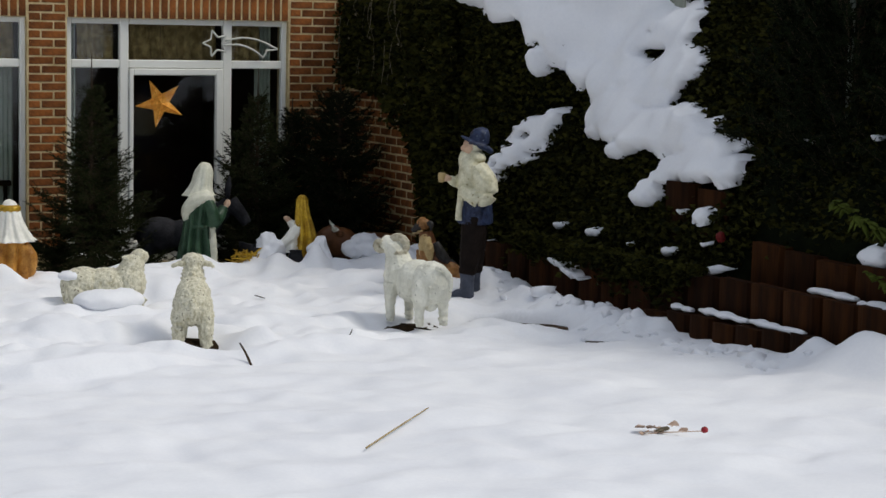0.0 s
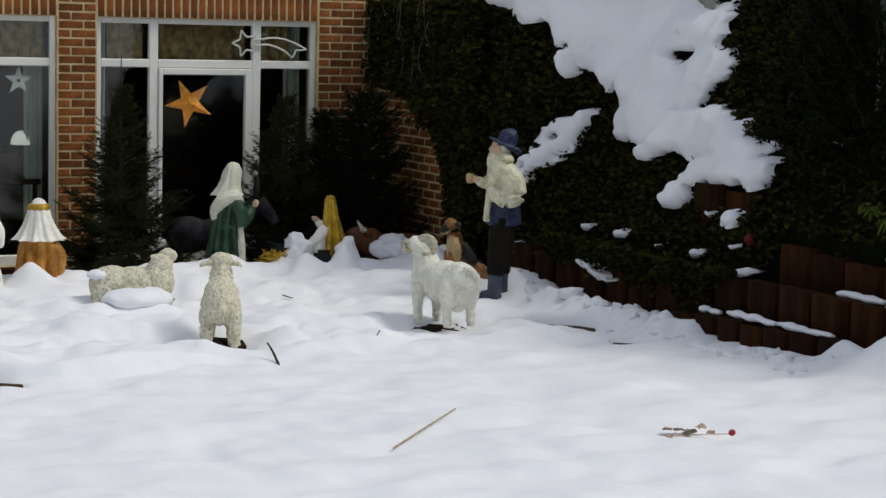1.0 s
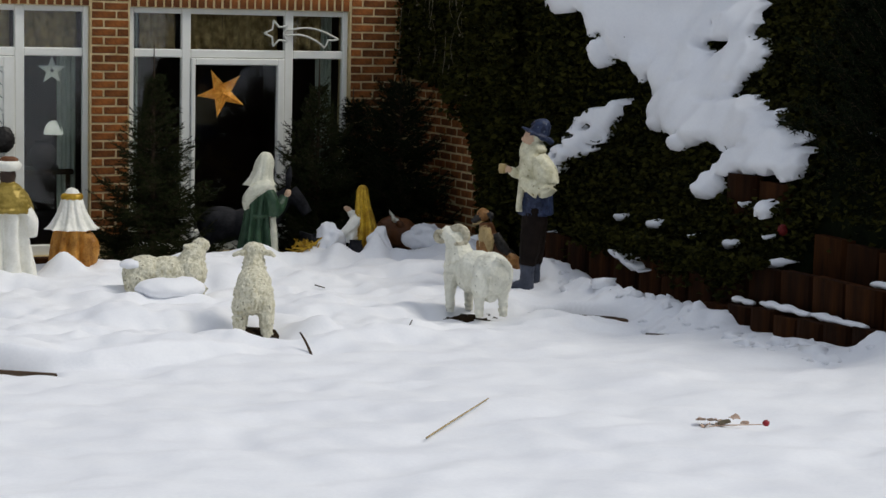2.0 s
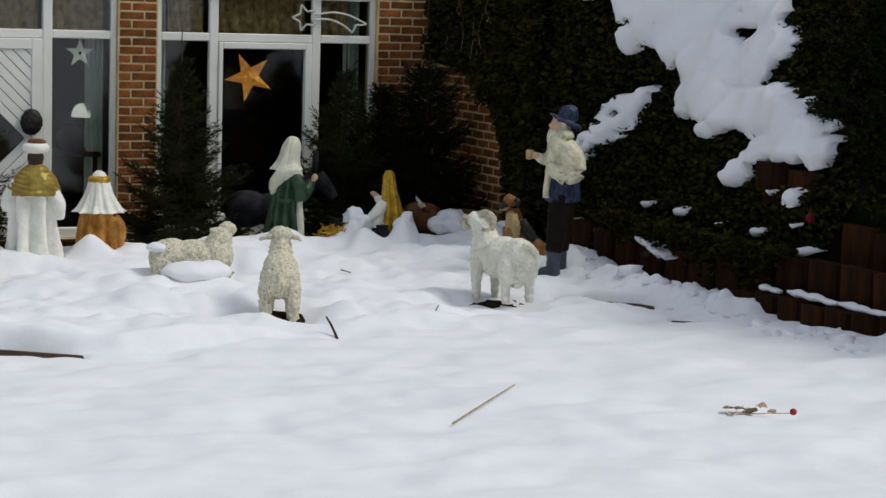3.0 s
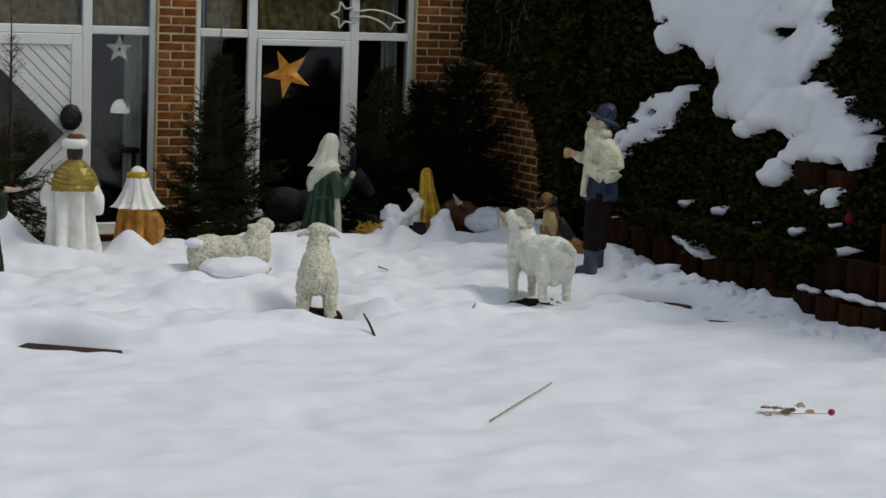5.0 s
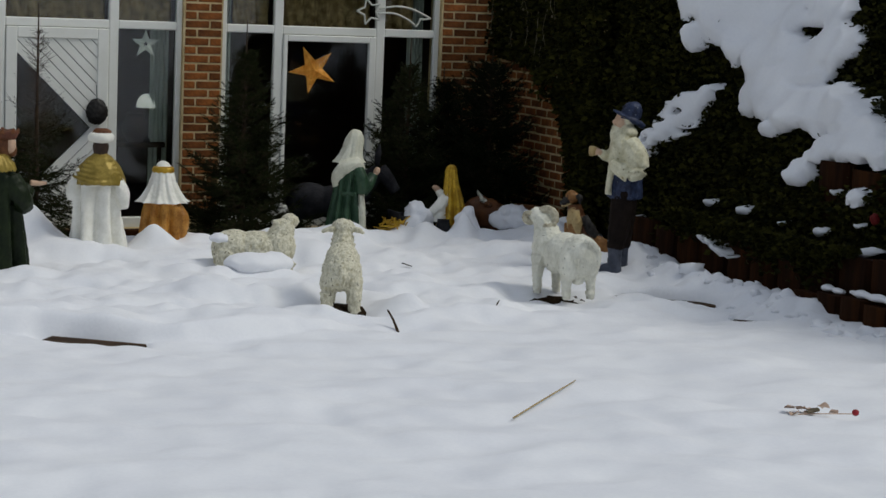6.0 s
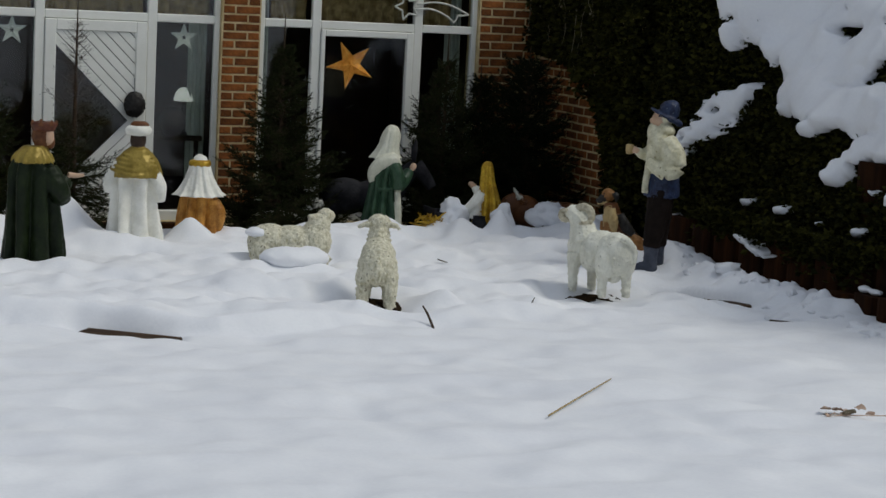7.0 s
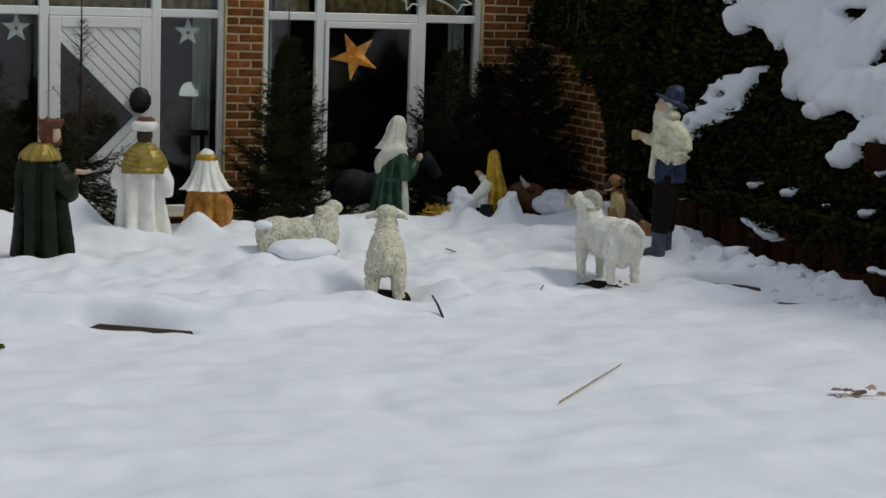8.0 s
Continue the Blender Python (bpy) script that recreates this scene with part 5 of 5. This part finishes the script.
comet = tagged(new("comet_light"), "unlit white tube light shaped as a comet", "light decoration")
comet.location = (6.95, WALL_Y + 0.03, 2.10)
pts = []
for k in range(11):
    a = math.pi / 2 + math.pi * k / 5 + 0.3
    r = 0.135 if k % 2 == 0 else 0.065
    pts.append((r * math.cos(a), 0, r * math.sin(a)))
bm = bmesh.new()
for a, b in zip(pts, pts[1:]):
    tube(bm, [a, tuple((Vector(a) + Vector(b)) / 2), b], [0.010, 0.010, 0.010], seg=6)
part("star_outline", bm, TUBE, comet, smooth=True)
for nm, q in [("tail_tube", [(0.10, 0, 0.03), (0.30, 0, 0.06), (0.48, 0, 0.03), (0.66, 0, -0.05)]), ("tail_tube", [(0.08, 0, -0.02), (0.25, 0, -0.01), (0.40, 0, -0.06), (0.50, 0, -0.13)]),
              ("tail_tube", [(0.66, 0, -0.05), (0.60, 0, -0.06), (0.545, 0, -0.06)]), ("tail_tube", [(0.545, 0, -0.06), (0.53, 0, -0.10), (0.50, 0, -0.14)])]:
    bm = bmesh.new()
    tube(bm, q, [0.010] * len(q), seg=6)
    part(nm, bm, TUBE, comet, smooth=True)

# wreath on the boarded door
wreath = tagged(new("door_wreath"), "round dark wreath hanging on the white door", "wreath")
wreath.location = (4.21, FY - 0.06, 1.06)
bm = bmesh.new()
bmesh.ops.create_icosphere(bm, subdivisions=4, radius=1, matrix=Matrix.Diagonal((0.105, 0.05, 0.125, 1)))
roughen(bm, 0.012, 0.02)
part("ball", bm, BLACK, wreath, smooth=True)
bm = bmesh.new()
tube(bm, [(0, 0, 0.10), (0, 0.03, 0.25)], [0.003, 0.003], seg=5)
part("cord", bm, BLACK, wreath)

# lamp standing behind the window
lamp = tagged(new("table_lamp"), "table lamp with pale round glass shade", "lamp")
lamp.location = (4.785, 18.98, 0.75)
bm = bmesh.new()
loft(bm, smooth_rings([(0, 0, 0.33, 0.095, 0.095), (0, 0, 0.345, 0.098, 0.098), (0, 0, 0.40, 0.085, 0.085), (0, 0, 0.445, 0.055, 0.055), (0, 0, 0.465, 0.02, 0.02)], 4))
# the dome's highlight comes from added glow in its material
part("shade", bm, LAMPGLASS, lamp, "domed glass shade with glow added for its highlight", smooth=True)
bm = bmesh.new()
loft(bm, smooth_rings([(0, 0, 0, 0.07, 0.07), (0, 0, 0.03, 0.06, 0.06), (0, 0, 0.08, 0.02, 0.02), (0, 0, 0.31, 0.018, 0.018)], 4))
part("foot", bm, BLACK, lamp, smooth=True)
bm = bmesh.new()
loft(bm, smooth_rings([(0, 0, 0, 0.07, 0.07), (0, 0, 0.08, 0.12, 0.12), (0, 0, 0.17, 0.13, 0.13), (0, 0, 0.25, 0.08, 0.08), (0, 0, 0.28, 0.09, 0.09)], 4))
tagged(part("vase", bm, TROUSER, smooth=True, at=pose(4.66, 18.90, 0.75)), "round dark brown vase behind the window", "vase")
sill_table = tagged(new("side_table"), "dark side table behind the window", "table")
sill_table.location = (4.6, 19.05, -0.1)
part("tabletop", boxed(-0.35, 0.35, -0.2, 0.25, 0.80, 0.85, 0.006), SOIL, sill_table)
for sx in (-0.3, 0.3):
    for sy in (-0.15, 0.2):
        part("leg", boxed(sx - 0.02, sx + 0.02, sy - 0.02, sy + 0.02, 0, 0.80), SOIL, sill_table)


# ---------------------------------------------------------------- clutter on the snow
def rod(name, label, cat, pts, radii, mat, lift=0.012):
    bm = bmesh.new()
    tube(bm, [(x, y, snow_z(x, y) + lift + h) for x, y, h in pts], radii, seg=6)
    return tagged(part(name, bm, mat, smooth=True), label, cat)


bm = bmesh.new()
tube(bm, [(4.073, 8.70, 0.284), (4.426, 9.06, 0.295), (4.773, 9.417, 0.302)], [0.0045, 0.0045, 0.003], seg=6)
tagged(part("straw_stalk", bm, STRAW, smooth=True), "long pale straw stalk lying on the snow", "stalk")
rod("twig", "short dark twig sticking out of the snow", "twig", [(4.83, 12.18, -0.02), (4.80, 12.22, 0.05), (4.77, 12.25, 0.10)], [0.010, 0.009, 0.006], BARK)
rod("twig", "tiny dark twig on the snow", "twig", [(5.86, 12.9, 0), (5.92, 12.96, 0.03)], [0.006, 0.004], BARK)
rod("twig", "tiny dark twig on the snow", "twig", [(5.98, 15.05, 0.02), (6.05, 15.0, 0.0)], [0.006, 0.004], BARK)
rod("fallen_leaf", "small olive leaf lying on the snow", "leaf", [(1.715, 11.22, -0.005), (1.737, 11.24, 0.012), (1.76, 11.26, 0.0)], [0.004, 0.017, 0.004], GREEN)
debris = tagged(new("dead_leaves"), "faded leaves with a red berry on snow", "leaves")
rr = random.Random(8)
DX, DY = 5.62, 8.40
debris.location = (DX, DY, snow_z(DX, DY))
for k in range(9):
    bm = bmesh.new()
    n = 7
    ln, wd = rr.uniform(0.05, 0.09), rr.uniform(0.02, 0.035)
    top = [bm.verts.new((ln * (i / n - 0.5), wd * math.sin(math.pi * i / n) ** 0.8 + 0.001, 0.008 * math.sin(i))) for i in range(n + 1)]
    bot = [bm.verts.new((ln * (i / n - 0.5), -wd * math.sin(math.pi * i / n) ** 0.8 - 0.001, 0.008 * math.sin(i + 1))) for i in range(n + 1)]
    for i in range(n):
        bm.faces.new((bot[i], bot[i + 1], top[i + 1], top[i]))
    lf = part("leaf", bm, LEAF if k % 5 else LEAF_DRY, debris)
    lf.location = (rr.uniform(-0.13, 0.10), rr.uniform(-0.05, 0.05), 0.012 + 0.003 * k)
    lf.rotation_euler = (rr.uniform(-0.3, 0.3), rr.uniform(-0.3, 0.3), rr.uniform(0, 6))
bm = bmesh.new()
blob(bm, (0, 0, 0), (0.020, 0.018, 0.018), sub=2)
bk = part("berry", bm, BERRY, debris, "dark red berry", smooth=True)
bk.location = (0.20, -0.09, 0.02)
bm = bmesh.new()
tube(bm, [(-0.10, -0.02, 0.01), (0.02, -0.05, 0.014), (0.19, -0.09, 0.014)], [0.003, 0.003, 0.003], seg=5)
part("stem", bm, LEAF, debris)

for x, y, ln, wd, z in ((7.44, 13.22, 0.80, 0.10, 0.02), (7.52, 12.03, 0.32, 0.05, 0.06), (2.73, 12.0, 0.68, 0.10, 0.06)):
    bm = boxed(-ln / 2, ln / 2, -wd, wd, -0.08, 0.035, 0.008)
    tagged(part("edging_board", bm, BOARD, at=pose(x, y, z, 0, 0, -36)), "dark wet edging board showing through the snow", "board")
for x, y in ((4.71, 12.98), (6.62, 13.40)):
    bm = bmesh.new()
    bmesh.ops.create_icosphere(bm, subdivisions=4, radius=1, matrix=Matrix.Diagonal((0.26 if x > 6 else 0.17, 0.13, 0.05, 1)))
    roughen(bm, 0.03, 0.07)
    pl = part("statue_base", bm, SOIL, smooth=True)
    pl.location = (x, y - 0.02, snow_z(x, y - 0.26) - 0.040 if x > 6 else 0.072)
    tagged(pl, "dark bare soil under the statue legs", "soil")

# broken clods of snow fallen along the timber
rr = random.Random(21)
cv, cf = [], []
bm = bmesh.new()
bmesh.ops.create_icosphere(bm, subdivisions=2, radius=1)
unit = [v.co.copy() for v in bm.verts]
tri = [tuple(v.index for v in f.verts) for f in bm.faces]
bm.free()
for k in range(52):
    y = rr.uniform(10.2, 15.3)
    x = 8.12 - abs(rr.gauss(0, 0.20)) - (0.16 if y < 12.6 else 0.0)
    sz = 0.022 + 0.055 * rr.random() ** 2
    c = Vector((x, y, snow_z(x, y) - sz * 0.25))
    base = len(cv)
    cv += [c + Vector((u.x * sz * 1.2, u.y * sz * 1.2, u.z * sz * 0.8)) * (1 + 0.9 * noise.noise(u * 1.7 + Vector((k, 0, 0)))) for u in unit]
    cf += [tuple(i + base for i in t) for t in tri]
me = bpy.data.meshes.new("snow_clods")
me.from_pydata(cv, [], cf)
me.polygons.foreach_set("use_smooth", [True] * len(cf))
me.materials.append(SNOW)
tagged(new("snow_clods", me), "broken clods of snow along the timber edging", "snow", kind="stuff")

# things on the bank
bm = bmesh.new()
blob(bm, (0, 0, 0), (0.036, 0.036, 0.042), sub=3)
roughen(bm, 0.010, 0.03)
tagged(part("red_flower", bm, FLOWER, smooth=True, at=pose(8.50, 12.05, 0.83)), "dark red flower head in the ivy", "flower")
def frond(label, x, y, z, n, ln, seed):
    """A fan of overlapping pointed leaves hanging from one twig."""
    rr = random.Random(seed)
    bm = bmesh.new()
    for k in range(n):
        b = Vector((x, y - ln * 1.6 * k / n, z - ln * 0.45 * k / n))
        d = Vector((rr.uniform(-0.5, -0.1), rr.uniform(-0.9, 0.4), rr.uniform(-0.7, 0.25))) * ln * rr.uniform(0.35, 0.6)
        tube(bm, [b, b + d * 0.5 + Vector((0, 0, 0.01)), b + d], [0.006, rr.uniform(0.022, 0.034), 0.003], seg=6, flat=0.3)
    tagged(part("green_frond", bm, GREEN, smooth=True), label, "plant")


frond("olive green frond hanging over the bank", 8.36, 10.55, 1.24, 34, 0.34, 3)
frond("olive green frond under a snow patch", 8.38, 10.2, 0.80, 18, 0.20, 4)


def ledge_snow(label, x, y0, y1, z, wide, high, seed):
    """A soft uneven strip of snow along a timber ledge."""
    bm = bmesh.new()
    n = max(6, int((y1 - y0) / 0.05))
    pts = [(x + 0.02 * noise.noise(Vector((seed, k * 0.3, 0))), y0 + (y1 - y0) * k / n, z + 0.02 * noise.noise(Vector((seed, 5, k * 0.35)))) for k in range(n + 1)]
    rad = [wide * (0.35 + 0.65 * math.sin(math.pi * (k + 0.5) / (n + 1)) ** 0.5) * (0.85 + 0.6 * noise.noise(Vector((seed, k * 0.5, 9)))) for k in range(n + 1)]
    tube(bm, pts, rad, seg=10)
    for v in bm.verts:
        v.co.z = z + (v.co.z - z) * high / wide
    tagged(part("snow_strip", bm, SNOW, smooth=True), label, "snow")


ledge_snow("thin strip of snow on the timber ledge", 8.20, 11.25, 11.85, 0.33, 0.05, 0.03, 1.0)
ledge_snow("thin strip of snow on the timber ledge", 8.19, 10.6, 11.2, 0.34, 0.055, 0.03, 2.0)
ledge_snow("thin strip of snow on the timber ledge", 8.20, 11.95, 12.2, 0.31, 0.045, 0.028, 3.0)
ledge_snow("broken strip of snow on the upper timber ledge", 8.42, 10.35, 10.85, 0.60, 0.06, 0.03, 4.0)
ledge_snow("broken strip of snow on the upper timber ledge", 8.42, 9.6, 10.3, 0.58, 0.09, 0.045, 5.0)
fence = tagged(new("board_fence"), "weathered pale grey board fence above the snowy bank", "fence")
fence.location = (9.42, 14.25, 2.15)
for k in range(3, 9):
    part("board", boxed(-0.015, 0.015, -0.72 + 0.16 * k, -0.572 + 0.16 * k, 0, 1.25, 0.005), SHED, fence)
part("rail", boxed(0.016, 0.06, -0.24, 0.72, 0.9, 0.98, 0.005), SHED, fence)
pole = tagged(new("post"), "pale grey metal post among the conifers", "post")
pole.location = (9.20, 11.51, 0.6)
bm = bmesh.new()
tube(bm, [(0, 0, 0), (0, 0, 2.9)], [0.022, 0.022], seg=10)
part("shaft", bm, SHED, pole, smooth=True)


# bare vine stems hanging at the wall corner
rr = random.Random(31)
bm = bmesh.new()
for k in range(26):
    y, z = rr.uniform(16.9, 18.5), rr.uniform(1.75, 2.75)
    ln = rr.uniform(0.15, 0.5)
    x = 8.20 + rr.uniform(-0.04, 0.08)
    tube(bm, [(x, y, z), (x - 0.02, y + rr.uniform(-0.05, 0.05), z - ln * 0.5), (x, y + rr.uniform(-0.08, 0.08), z - ln)], [0.003, 0.0025, 0.0015], seg=4)
    if k % 3 == 0:
        blob(bm, (x - 0.01, y, z - ln), (0.012, 0.012, 0.014), sub=1)
tagged(part("vine_stems", bm, LEAF_DRY), "dry pale vine stems hanging on the ivy", "vine", )
bpy.data.objects["vine_stems"]["kind"] = "stuff"


# ---------------------------------------------------------------- bricks
def brick_mesh(name, lx, lz, seed, deep=0.06):
    bm = box(bmesh.new(), -lx / 2, lx / 2, -deep, deep, -lz / 2, lz / 2, 0.004)
    r = random.Random(seed)
    for v in bm.verts:
        v.co += Vector((r.uniform(-1, 1), r.uniform(-1, 1), r.uniform(-1, 1))) * 0.0018
    return finish(bm, name, BRICK, False)


COURSE, LONG, JOINT = 0.0833, 0.25, 0.017
full = [brick_mesh("brick", LONG - JOINT, COURSE - JOINT, i) for i in range(3)]
half = [brick_mesh("brick", LONG / 2 - JOINT, COURSE - JOINT, 10 + i) for i in range(2)]
upright = [brick_mesh("brick", COURSE - JOINT, 0.24, 20 + i) for i in range(3)]
br = random.Random(11)


def lay(wall, mesh, x, y, z, turn=0.0):
    ob = new("brick", mesh)
    ob.matrix_world = pose(x + br.uniform(-0.002, 0.002), y + br.uniform(-0.001, 0.001), z + br.uniform(-0.0015, 0.0015), 0, br.uniform(-0.4, 0.4), turn + br.uniform(-0.25, 0.25))
    ob.parent = wall


FACE = WALL_Y + 0.06 - 0.005      # bricks stand 5 mm proud of the joints
# pillar between the windows: a long and a short brick in turn
for c in range(2, 32):
    z = c * COURSE
    a, b = (full, half) if c % 2 else (half, full)
    la, lb = (LONG, LONG / 2) if c % 2 else (LONG / 2, LONG)
    lay(wall_north, br.choice(a), 5.048 + la / 2, FACE, z)
    lay(wall_north, br.choice(b), 5.048 + la + lb / 2, FACE, z)
# pier between the window and the corner
for c in range(2, 32):
    z = c * COURSE
    x = 7.73
    seq = (half, full, full) if c % 2 else (full, full, half)
    for ms in seq:
        w = LONG if ms is full else LONG / 2
        lay(wall_north, br.choice(ms), x + w / 2, FACE, z)
        x += w
# upright course over the windows
for x0, x1 in openings:
    n = int((x1 - x0) / COURSE)
    for k in range(n):
        lay(wall_north, br.choice(upright), x0 + (k + 0.5) * (x1 - x0) / n, FACE, HEAD + 0.125)
# side wall, bare part
for c in range(1, 24):
    z = c * COURSE + 0.02
    y = 18.58 if c % 2 else 18.58 - LONG / 2
    while y - LONG / 2 > 16.82:
        if z < 1.95:
            lay(wall_east, br.choice(full), 8.40 + 0.057, y - LONG / 2, z, 90)
        y -= LONG
